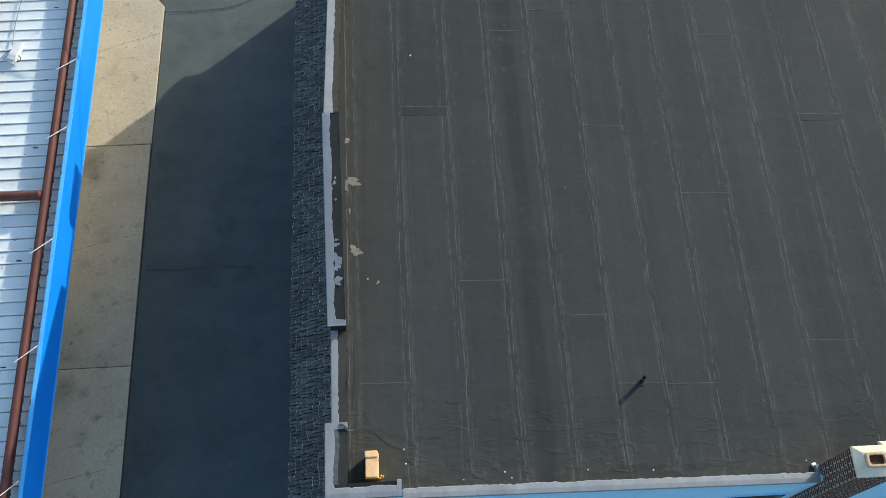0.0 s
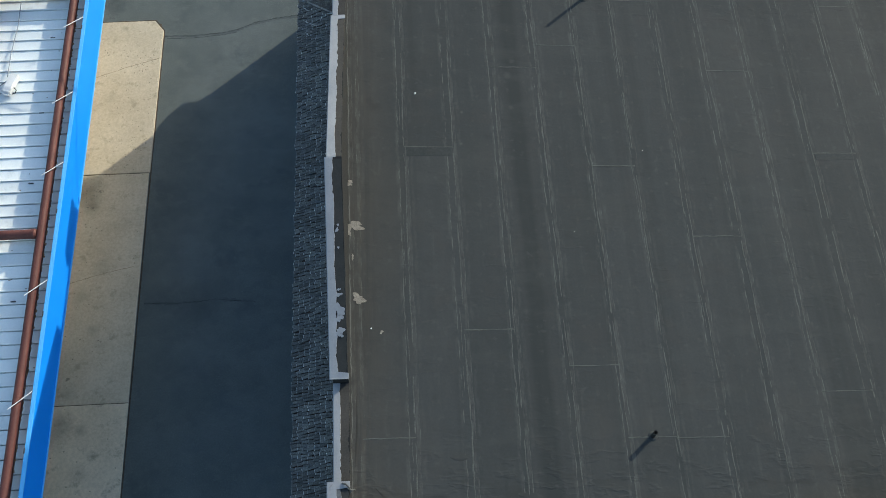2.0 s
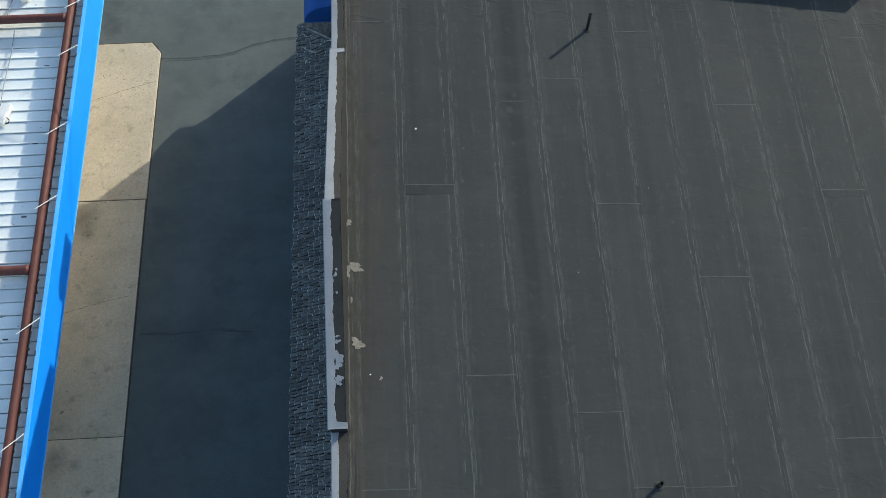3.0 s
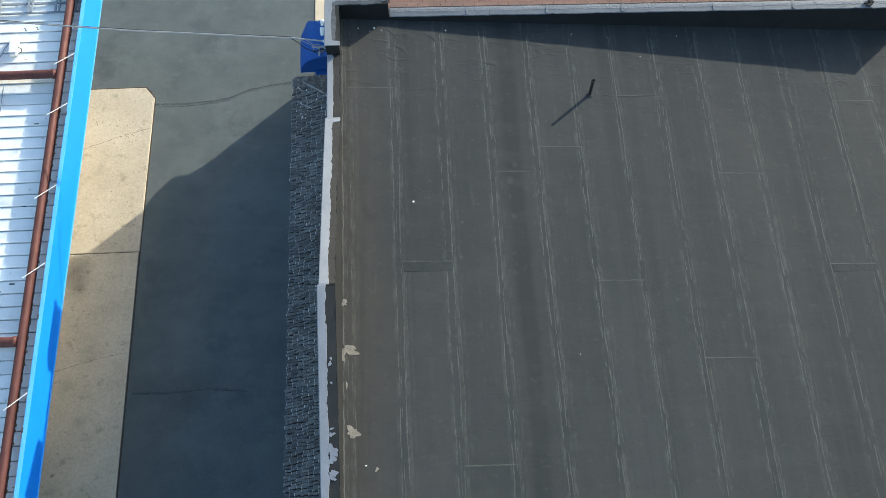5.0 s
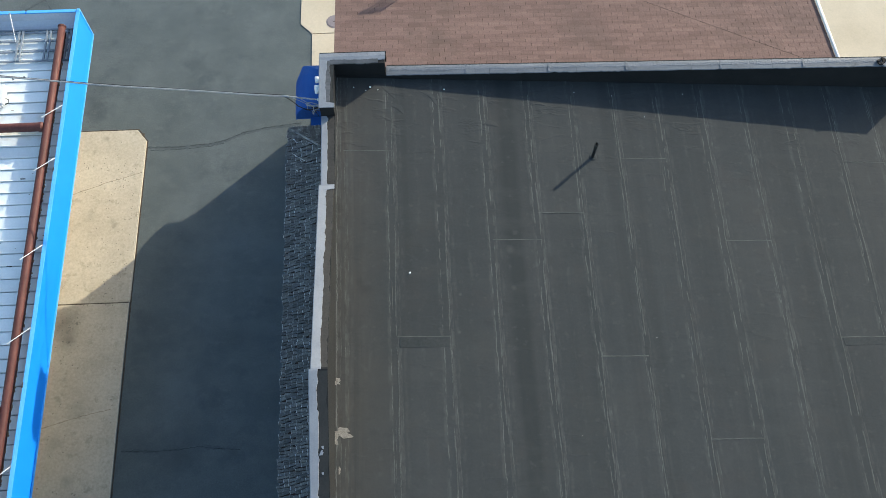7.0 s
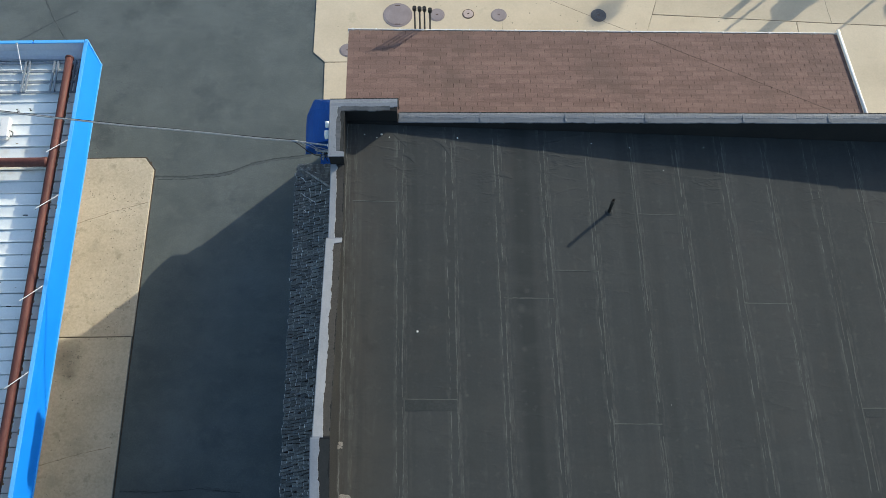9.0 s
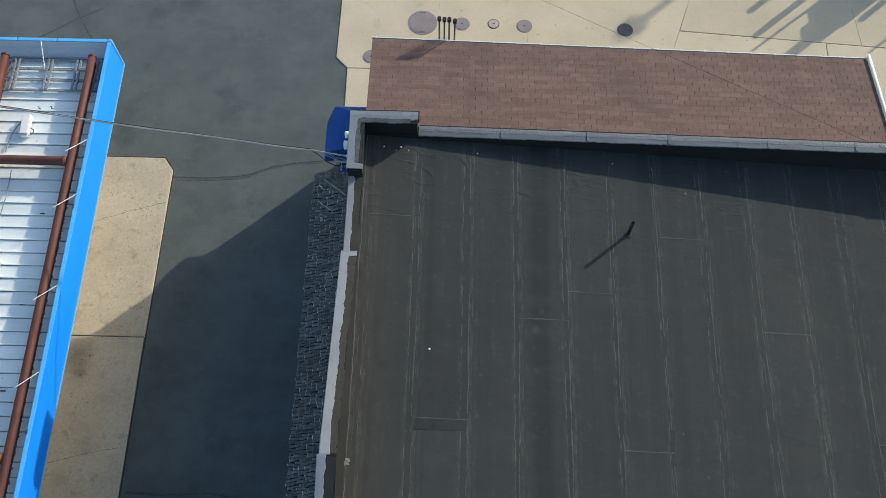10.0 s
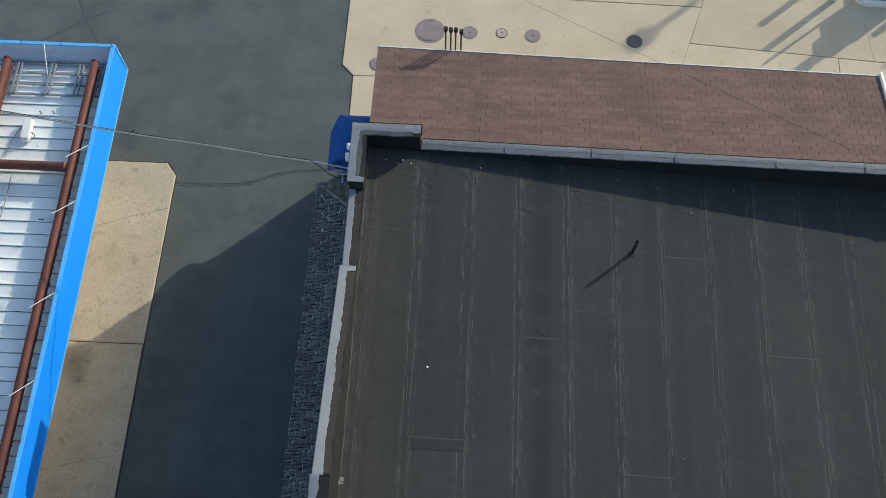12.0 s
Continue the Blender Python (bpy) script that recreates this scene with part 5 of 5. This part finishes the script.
# ---- things on the flat roof ----
def vent_pipe(x, y, h, r, label):
    t = empty("vent_pipe", label, "vent pipe", "roof vent pipes")
    z = roof_z(x)
    bm = bmesh.new()
    n = 14
    ring = []
    for rr, zz in ((r, z - 0.02), (r, z + h), (r * 0.72, z + h), (r * 0.72, z + h - 0.12)):
        ring.append([bm.verts.new((x + rr * math.cos(2 * math.pi * k / n), y + rr * math.sin(2 * math.pi * k / n), zz)) for k in range(n)])
    for a, b in zip(ring, ring[1:]):
        for k in range(n):
            bm.faces.new((a[k], a[(k + 1) % n], b[(k + 1) % n], b[k]))
    bm.faces.new(ring[-1])
    pipe = part("pipe", bm, PIPE_BLACK, t)
    bm = bmesh.new()
    tube(bm, [(x, y, z + h - 0.03), (x, y, z + h + 0.004)], r + 0.006, 14)
    bmesh.ops.delete(bm, geom=[f for f in bm.faces if len(f.verts) > 4], context="FACES")
    part("collar", bm, SEAM, pipe, "worn grey rim")
    bm = bmesh.new()
    disc(bm, x, y, z + 0.004, r + 0.05, r + 0.05, 0.016, 20, 0.03)
    part("flashing", bm, MEMBRANE, t)
    return t


vent_pipe(3.545, 13.045, 0.47, 0.030, "tall black vent pipe standing out of the felt roof")
vent_pipe(3.655, 4.33, 0.24, 0.035, "short black vent pipe standing out of the felt roof")

# orange box in the south-west corner
BX = empty("orange_box", "orange enamelled metal box with a split lid on the roof", "metal box")
zb = roof_z(-0.8)
bm = bmesh.new()
box(bm, -0.83, -0.64, 2.885, 3.175, zb + 0.035, zb + 0.30, 0.012)
bx_body = part("body", bm, ORANGE, BX)
bm = bmesh.new()
box(bm, -0.835, -0.64, 3.183, 3.29, zb + 0.035, zb + 0.31, 0.012)
part("lid", bm, ORANGE, BX)
bm = bmesh.new()
box(bm, -0.84, -0.625, 2.873, 2.884, zb + 0.06, zb + 0.285, 0.004)
part("front_plate", bm, YELLOW, bx_body, "yellow painted front plate")
for x in (-0.80, -0.67):
    for y in (2.93, 3.24):
        bm = bmesh.new()
        box(bm, x - 0.02, x + 0.02, y - 0.02, y + 0.02, zb - 0.0, zb + 0.036)
        part("foot", bm, YELLOW, BX)
bm = bmesh.new()
tube(bm, [(-0.63, 2.90, zb + 0.12), (-0.585, 2.90, zb + 0.12), (-0.57, 2.93, zb + 0.15)], 0.014, 8)
tube(bm, [(-0.60, 2.87, zb + 0.05), (-0.60, 2.93, zb + 0.20)], 0.010, 8)
part("valve", bm, YELLOW, bx_body, "small yellow valve")

HK = empty("coping_hook", "small dark steel hook caught on the coping corner", "hook")
bm = bmesh.new()
tube(bm, [(-1.20, 3.70, 6.435), (-1.14, 3.68, 6.46), (-1.09, 3.63, 6.43), (-1.08, 3.57, 6.37)], 0.014, 7)
part("shank", bm, RISER, HK)
bm = bmesh.new()
tube(bm, [(-1.12, 3.62, 6.44), (-1.06, 3.60, 6.40), (-1.02, 3.62, 6.34)], 0.010, 7)
part("barb", bm, RISER, HK)
rng = random.Random(77)
bm = bmesh.new()
for _ in range(7):
    blob(bm, 9.20 + rng.uniform(-0.07, 0.07), 14.76 + rng.uniform(-0.05, 0.06), rng.uniform(0.02, 0.045), lambda a, b: north_top(a) + 0.026, rng, rng.uniform(0.01, 0.03), 0.8, 0.5, 12)
ob = part("torn_felt", bm, MEMBRANE_DARK)
tagged(ob, "torn black scrap of felt lying on the parapet coping", "felt scrap")

# white dabs scattered over the felt
DABS = ((0.145, 10.765, 0.032), (-0.745, 6.215, 0.024), (-0.25, 3.35, 0.022), (-0.23, 3.13, 0.022), (0.64, 2.86, 0.020), (1.29, 2.95, 0.024), (2.60, 2.94, 0.020), (1.39, 2.86, 0.018), (3.64, 2.90, 0.020), (6.16, 2.96, 0.022), (-0.47, 14.47, 0.035), (-0.77, 14.46, 0.022), (0.89, 14.45, 0.022), (4.05, 14.37, 0.013), (3.34, 14.43, 0.013), (5.45, 14.43, 0.013), (4.64, 13.92, 0.013), (2.80, 7.94, 0.009), (4.25, 9.57, 0.009), (-0.33, 14.42, 0.018), (-0.55, 14.40, 0.015))
for x, y, r in DABS:
    bm = bmesh.new()
    bmesh.ops.create_icosphere(bm, subdivisions=2, radius=r * 0.55)
    for v in bm.verts:
        v.co.z = v.co.z * 0.55 + 0.004 * noise.noise(v.co * 60)
        v.co.x *= 1 + 0.3 * noise.noise(v.co * 40 + Vector((x, y, 0)))
    bmesh.ops.translate(bm, verts=bm.verts, vec=(x, y, roof_z(x) + 0.014 + r * 0.4))
    ob = part("white_pebble", bm, WHITE_DAB, smooth=True)
    tagged(ob, "small white pebble lying on the felt roof", "pebble", "roof pebbles")
bm = bmesh.new()
box(bm, -0.035, 0.04, -0.03, 0.03, 0, 0.02, 0.007)
ob = part("scrap", bm, WHITE_DAB)
ob.matrix_basis = pose(6.27, 2.89, roof_z(6.27) + 0.02, 3, 5, 20)
tagged(ob, "crumpled white scrap lying at the roof edge", "scrap")

# ---- chimneys ----
def chimney(x0, x1, y0, y1, top, label):
    t = empty("chimney", label, "chimney", "brick chimneys")
    bm = bmesh.new()
    box(bm, x0, x1, y0, y1, 0.0, top)
    part("core", bm, MORTAR, t, "pale mortar")
    meshes = {}
    z, c = 3.6, 0
    rng = random.Random(7)
    while z < top - 0.05:
        for side in range(4):
            L = (y1 - y0) if side % 2 else (x1 - x0)
            pos = -0.1 if c % 2 else 0.0
            while pos < L - 0.02:
                a, b = max(pos, 0.0), min(pos + 0.198, L)
                if b - a > 0.03:
                    key = round(b - a, 3)
                    if key not in meshes:
                        bb = bmesh.new()
                        box(bb, 0.0, key - 0.011, -0.0015, 0.02, 0.0, 0.059)
                        meshes[key] = finish("brick", bb, BRICK)
                    m = {0: pose(x0 + a, y0, z), 1: pose(x1, y0 + a, z, 0, 0, 90), 2: pose(x1 - a, y1, z, 0, 0, 180), 3: pose(x0, y1 - a, z, 0, 0, -90)}[side]
                    ob = new("brick", meshes[key])
                    ob.parent = t
                    ob.matrix_basis = m
                pos += 0.208
        z += 0.074
        c += 1
    cx, cy = (x0 + x1) / 2, (y0 + y1) / 2
    bm = bmesh.new()
    e = 0.012
    lo = ((x0 - e, y0 - e, top), (x1 + e, y0 - e, top), (x1 + e, y1 + e, top), (x0 - e, y1 + e, top))
    mid = tuple((p[0], p[1], top + 0.05) for p in lo)
    hexa(bm, lo, mid)
    hexa(bm, mid, ((cx - 0.17, cy - 0.12, top + 0.10), (cx + 0.17, cy - 0.12, top + 0.10), (cx + 0.17, cy + 0.12, top + 0.10), (cx - 0.17, cy + 0.12, top + 0.10)))
    crown = part("crown", bm, CROWN, t, "cream cement crown")
    bm = bmesh.new()

    def rr(w, h, z, n=5):
        out = []
        for sx, sy, a0 in ((1, 1, 0), (-1, 1, 90), (-1, -1, 180), (1, -1, 270)):
            for k in range(n):
                a = radians(a0 + 90 * k / (n - 1))
                out.append(bm.verts.new((cx + sx * (w - 0.04) + 0.04 * math.cos(a), cy + sy * (h - 0.04) + 0.04 * math.sin(a), z)))
        return out

    rings = [rr(0.155, 0.108, top + 0.06), rr(0.155, 0.108, top + 0.155), rr(0.145, 0.098, top + 0.165), rr(0.115, 0.070, top + 0.165), rr(0.115, 0.070, top - 0.35)]
    for a, b in zip(rings, rings[1:]):
        for k in range(len(a)):
            bm.faces.new((a[k], a[(k + 1) % len(a)], b[(k + 1) % len(a)], b[k]))
    part("flue", bm, FLUE, crown, "clay flue liner")
    # brown plug over the solid crown, darkened as the shade down the flue
    bm = bmesh.new()
    box(bm, cx - 0.118, cx + 0.118, cy - 0.073, cy + 0.073, top + 0.07, top + 0.106)
    part("soot", bm, FLUE_DARK, crown, "brown plug darkened as the shaded flue throat")
    return t


chimney(6.34, 6.90, 2.44, 2.87, 6.72, "dark red brick chimney with a cream crown and clay flue")
chimney(6.95, 7.42, 2.58, 3.00, 6.34, "second brick chimney with a pale crown behind the first")
# flashing and window of the south wall
bm = bmesh.new()
box(bm, 6.27, 6.334, 2.66, 2.88, 5.38, 5.50, 0.008)
ob = part("chimney_flashing", bm, COPING)
tagged(ob, "grey metal flashing at the chimney foot", "flashing", kind="structure")
WIN = empty("window_1", "dark window with a blue frame in the south wall", "window", kind="structure")
bm = bmesh.new()
box(bm, 5.15, 6.10, 2.590, 2.618, 3.30, 4.50)
part("pane", bm, GLASS_DARK, WIN)
for a in ((5.10, 6.15, 4.50, 4.53), (5.10, 6.15, 3.22, 3.30), (5.10, 5.16, 3.30, 4.50), (6.09, 6.15, 3.30, 4.50)):
    bm = bmesh.new()
    box(bm, a[0], a[1], 2.592, 2.618, a[2], a[3], 0.003)
    part("frame", bm, STUCCO_BLUE, WIN)

# ---- blue awning at the west side door ----
AW = empty("awning", "dark blue canvas awning with a clipped corner over the side door", "awning")
bm = bmesh.new()
rings = []
for k in range(9):
    f = k / 8
    s, c = math.sin(f * math.pi / 2), max(0.015, math.cos(f * math.pi / 2))
    z = 1.80 + 0.62 * s
    xo = -1.37 - 1.10 * (c ** 0.6)
    yn = 17.16 + 0.70 * (c ** 0.7)
    cut = 0.17 * c
    pts = [(xo + 0.02, 16.53), (xo, 16.58), (xo, 16.95), (xo, yn - cut * 2.2), (xo + cut * 0.75, yn), (0.5 * (xo + cut * 0.75 - 1.37), yn), (-1.37, yn)]
    rings.append([bm.verts.new((x, y, z - 0.02 * math.sin(3.2 * (y - 16.5)) * c * s)) for x, y in pts])
for a, b in zip(rings, rings[1:]):
    for k in range(6):
        bm.faces.new((a[k], a[k + 1], b[k + 1], b[k]))
bm.faces.new([r[0] for r in rings] + [bm.verts.new((-1.37, 16.53, 1.80))])
canvas = part("canvas", bm, AWNING, AW)
# hems and the hip pleat
for pts in ([(-2.455, 16.53, 1.80), (-2.47, 17.0, 1.80), (-2.47, 17.49, 1.80), (-2.345, 17.86, 1.80), (-1.37, 17.86, 1.80)], [(-2.345, 17.86, 1.81), (-2.20, 17.79, 2.05), (-1.93, 17.65, 2.27), (-1.6, 17.44, 2.39), (-1.38, 17.21, 2.43)]):
    bm = bmesh.new()
    tube(bm, pts, 0.013, 6)
    part("hem", bm, AWNING, canvas)
bm = bmesh.new()
box(bm, -2.10, -1.362, 16.17, 16.50, 1.88, 1.93, 0.01)
part("side_flap", bm, AWNING, AW)

# white twin wall lights high on the west face
WL = empty("wall_light", "pair of white round-headed floodlights on the west wall", "wall light")
for y, z, r in ((14.86, 5.78, 0.065), (14.63, 5.80, 0.085)):
    bm = bmesh.new()
    tube(bm, [(-1.37, y, z), (-1.41, y, z + 0.01), (-1.46, y, z + 0.015), (-1.51, y, z + 0.01)], r * 0.75, 14, r)
    part("lamp_head", bm, WHITE_METAL, WL, smooth=True)
bm = bmesh.new()
box(bm, -1.40, -1.362, 14.54, 14.90, 5.74, 5.84, 0.01)
part("bracket", bm, WHITE_METAL, WL)

# service cable from the west wall over the alley
CB = empty("service_cable", "grey overhead service cable with frayed wires at the wall", "cable")
ends = [(-1.38, 14.4, 5.8), (-2.05, 14.51, 5.8), (-2.81, 14.61, 5.77), (-3.36, 14.75, 5.66), (-3.93, 14.87, 5.58), (-4.46, 14.97, 5.52), (-5.14, 15.08, 5.46), (-5.95, 15.21, 5.42), (-7.15, 15.43, 5.34), (-8.3, 15.61, 5.3), (-12.0, 16.19, 5.4), (-20.0, 17.34, 6.2), (-40.0, 20.14, 9.0)]
bm = bmesh.new()
tube(bm, ends, 0.015, 7)
part("span", bm, CABLE, CB)
# a black strand lashed to the bright messenger wire
bm = bmesh.new()
wound = []
for (a, b) in zip(ends[1:10], ends[2:11]):
    p, q = Vector(a), Vector(b)
    m = max(2, int((q - p).length / 0.12))
    for k in range(m):
        c = p.lerp(q, k / m)
        ang = 2.2 * c.x
        wound.append(c + Vector((0, 0.021 + 0.004 * math.sin(ang), 0.004 * math.cos(ang))))
tube(bm, wound, 0.009, 6)
part("strand", bm, CABLE_DARK, CB, "black insulated strand")
bm = bmesh.new()
tube(bm, [(-2.0, 14.502, 5.80), (-2.06, 14.512, 5.80), (-2.12, 14.522, 5.80)], 0.020, 8, 0.016)
part("splice", bm, GALV, CB, "pale splice sleeve", True)
bm = bmesh.new()
tube(bm, [(-2.1, 14.52, 5.80), (-1.97, 14.46, 5.74), (-1.83, 14.37, 5.66), (-1.68, 14.31, 5.62), (-1.55, 14.32, 5.63), (-1.46, 14.35, 5.68), (-1.38, 14.37, 5.72)], 0.010, 6)
part("drip_loop", bm, CABLE_DARK, CB)
rng = random.Random(14)
for n in range(9):
    bm = bmesh.new()
    pts, y, z = [], 14.38 + rng.uniform(-0.10, 0.04), 5.70 + rng.uniform(-0.06, 0.06)
    ph, swing = rng.uniform(0, 6.3), rng.uniform(0.03, 0.08)
    reach = rng.uniform(0.10, 0.34)
    for k in range(9):
        f = k / 8
        pts.append((-1.37 - reach * math.sin(f * math.pi * rng.choice((0.5, 0.8, 0.8))), y + swing * math.sin(ph + 5.5 * f) + 0.08 * f * (n % 3 - 1), z + 0.06 * math.sin(ph * 2 + 4 * f) - 0.12 * f))
    tube(bm, pts, 0.008, 6)
    part("loose_wire", bm, CABLE_DARK if n % 3 == 0 else CABLE, CB)
for reach, drop in ((0.62, 0.03), (0.50, 0.06)):
    bm = bmesh.new()
    tube(bm, [(-1.37, 14.35, 5.72), (-1.37 - reach * 0.4, 14.38, 5.70 - drop), (-1.37 - reach * 0.8, 14.46, 5.76), (-1.37 - reach, 14.50, 5.80)], 0.007, 6)
    part("loose_wire", bm, CABLE, CB)
bm = bmesh.new()
tube(bm, [(-1.365, 14.40, 5.79), (-1.47, 14.415, 5.80)], 0.025, 8)
part("insulator", bm, WHITE_METAL, CB)

# ---- forecourt: tank covers and vent risers ----
def cover(x, y, r, material, label, ring=None, slots=False):
    t = empty("tank_cover", label, "manhole cover", "tank covers")
    bm = bmesh.new()
    disc(bm, x, y, 0.018, r, r, 0.010, 32, 0.006)
    rim = part("frame_ring", bm, ring or material, t)
    bm = bmesh.new()
    disc(bm, x, y, 0.026, r * 0.86, r * 0.86, 0.008, 32, 0.005)
    part("lid", bm, material, rim)
    if slots:
        for s in (-1, 1):
            bm = bmesh.new()
            box(bm, x - 0.07, x + 0.07, y + s * r * 0.78 - 0.012, y + s * r * 0.78 + 0.012, 0.033, 0.037)
            part("lift_slot", bm, RING, rim)
    else:
        bm = bmesh.new()
        box(bm, x - 0.03, x + 0.03, y - 0.012, y + 0.012, 0.033, 0.038)
        part("lift_slot", bm, RING, rim)
    return t


cover(-0.43, 21.83, 0.40, CAST_IRON, "large purple-grey round tank cover set in the pavement", None, True)
cover(0.63, 21.82, 0.215, CAST_IRON, "purple-grey round tank cover set in the pavement")
cover(1.48, 21.84, 0.160, LID_PINK, "small round cover with a rusty ring in the pavement", RING)
cover(2.31, 21.79, 0.215, CAST_IRON, "purple-grey round tank cover set in the pavement")
cover(5.01, 21.74, 0.215, COVER_DARK, "dark round tank cover set in the pavement")
cover(-1.76, 20.70, 0.215, CAST_IRON, "purple-grey round tank cover half under the canopy")
for x, h in ((0.10, 4.17), (0.21, 4.15), (0.315, 4.15), (0.435, 4.10)):
    t = empty("tank_vent", "dark slim tank vent riser standing before the canopy", "vent riser", "tank vents")
    bm = bmesh.new()
    tube(bm, [(x, 18.76, 0.02), (x, 18.76, h)], 0.020, 10)
    riser = part("riser", bm, RISER, t)
    bm = bmesh.new()
    tube(bm, [(x, 18.76, h - 0.06), (x, 18.76, h - 0.01), (x, 18.76, h + 0.03)], 0.046, 10)
    part("cap", bm, PIPE_BLACK, riser)

# ---- fuel island east of the canopy: only its rounded near end and its shadows come into view ----
def rounded(x0, x1, y0, y1, r, n=8):
    out = []
    for cx, cy, a0 in ((x1 - r, y1 - r, 0), (x0 + r, y1 - r, 90), (x0 + r, y0 + r, 180), (x1 - r, y0 + r, 270)):
        out += [(cx + r * math.cos(radians(a0 + 90 * k / (n - 1))), cy + r * math.sin(radians(a0 + 90 * k / (n - 1)))) for k in range(n)]
    return out


ISL = empty("pump_island", "raised concrete fuel island with a white rounded kerb", "pump island")
bm = bmesh.new()
sheet_block(bm, rounded(11.02, 17.0, 23.17, 24.50, 0.32), lambda x, y: 0.17, 0.16)
kerb = part("kerb", bm, WHITE_METAL, ISL, "white painted kerb")
bm = bmesh.new()
sheet_block(bm, rounded(11.13, 16.9, 23.28, 24.39, 0.24), lambda x, y: 0.178, 0.05)
part("island_top", bm, ASPHALT, ISL, "grey island top")
disp = empty("fuel_dispenser", "white fuel dispenser standing on the island", "fuel dispenser", "dispensers")
bm = bmesh.new()
box(bm, -0.45, 0.45, -0.25, 0.25, 0.0, 0.92, 0.02)
cabinet = part("cabinet", bm, WHITE_METAL, disp)
bm = bmesh.new()
box(bm, -0.12, 0.42, -0.22, 0.22, 0.92, 1.24, 0.03)
part("head", bm, BLUE, disp)
bm = bmesh.new()
tube(bm, [(-0.47, 0.20, 0.25), (-0.49, 0.27, 1.2), (-0.51, 0.29, 1.72)], 0.036, 8)
part("hose_mast", bm, PIPE_BLACK, cabinet)
disp.matrix_basis = pose(12.50, 24.02, 0.178)
copy_thing(disp, pose(15.6, 24.05, 0.178))
boll = empty("bollard", "round white steel bollard on the forecourt", "bollard", "bollards")
bm = bmesh.new()
tube(bm, [(0, 0, 0.0), (0, 0, 1.0), (0, 0, 1.04)], 0.085, 14)
part("post", bm, WHITE_METAL, boll)
bm = bmesh.new()
disc(bm, 0, 0, 1.04, 0.085, 0.085, 0.03, 14, 0.04)
part("cap", bm, WHITE_METAL, boll)
boll.matrix_basis = pose(10.46, 24.21, 0.02)
copy_thing(boll, pose(10.50, 23.39, 0.02))
copy_thing(boll, pose(13.75, 24.28, 0.178))
SG = empty("notice_post", "small notice board on a thin steel post", "notice post")
bm = bmesh.new()
tube(bm, [(12.25, 23.62, 0.178), (12.25, 23.62, 1.50)], 0.035, 8)
part("post", bm, GALV, SG)
bm = bmesh.new()
box(bm, 12.05, 12.45, 23.57, 23.585, 1.25, 1.62, 0.004)
part("board", bm, WHITE_METAL, SG)

# service line to the front wall, strung from a pole past the forecourt
def utility_pole(x, y, h):
    t = empty("utility_pole", "tarred wooden utility pole with a crossarm", "utility pole")
    bm = bmesh.new()
    tube(bm, [(x, y, 0), (x, y, h)], 0.15, 12, 0.11)
    part("pole", bm, WOOD_POLE, t)
    bm = bmesh.new()
    box(bm, x - 1.0, x + 1.0, y - 0.05, y + 0.05, h - 0.5, h - 0.36)
    part("crossarm", bm, WOOD_POLE, t)


utility_pole(-22.0, 31.45, 6.6)
bm = bmesh.new()
P0, P1 = Vector((10.0, 14.865, 4.72)), Vector((-21.85, 31.37, 6.02))
tube(bm, [P0.lerp(P1, k / 24) + Vector((0, 0, -0.45 * 4 * (k / 24) * (1 - k / 24))) for k in range(25)], 0.0027, 6)
ob = part("front_service_line", bm, CABLE_BROWN)
tagged(ob, "thin dark service line strung across to the front wall", "cable")
LP = empty("street_lamp", "tall steel lamp post with a round head", "street lamp")
bm = bmesh.new()
tube(bm, [(20.04, 34.72, 0), (20.04, 34.72, 7.6)], 0.13, 12, 0.085)
part("post", bm, GALV, LP)
bm = bmesh.new()
tube(bm, [(20.04, 34.72, 7.6), (20.04, 34.72, 7.7), (20.04, 34.72, 7.8)], 0.32, 16, 0.24)
part("head", bm, GALV, LP)
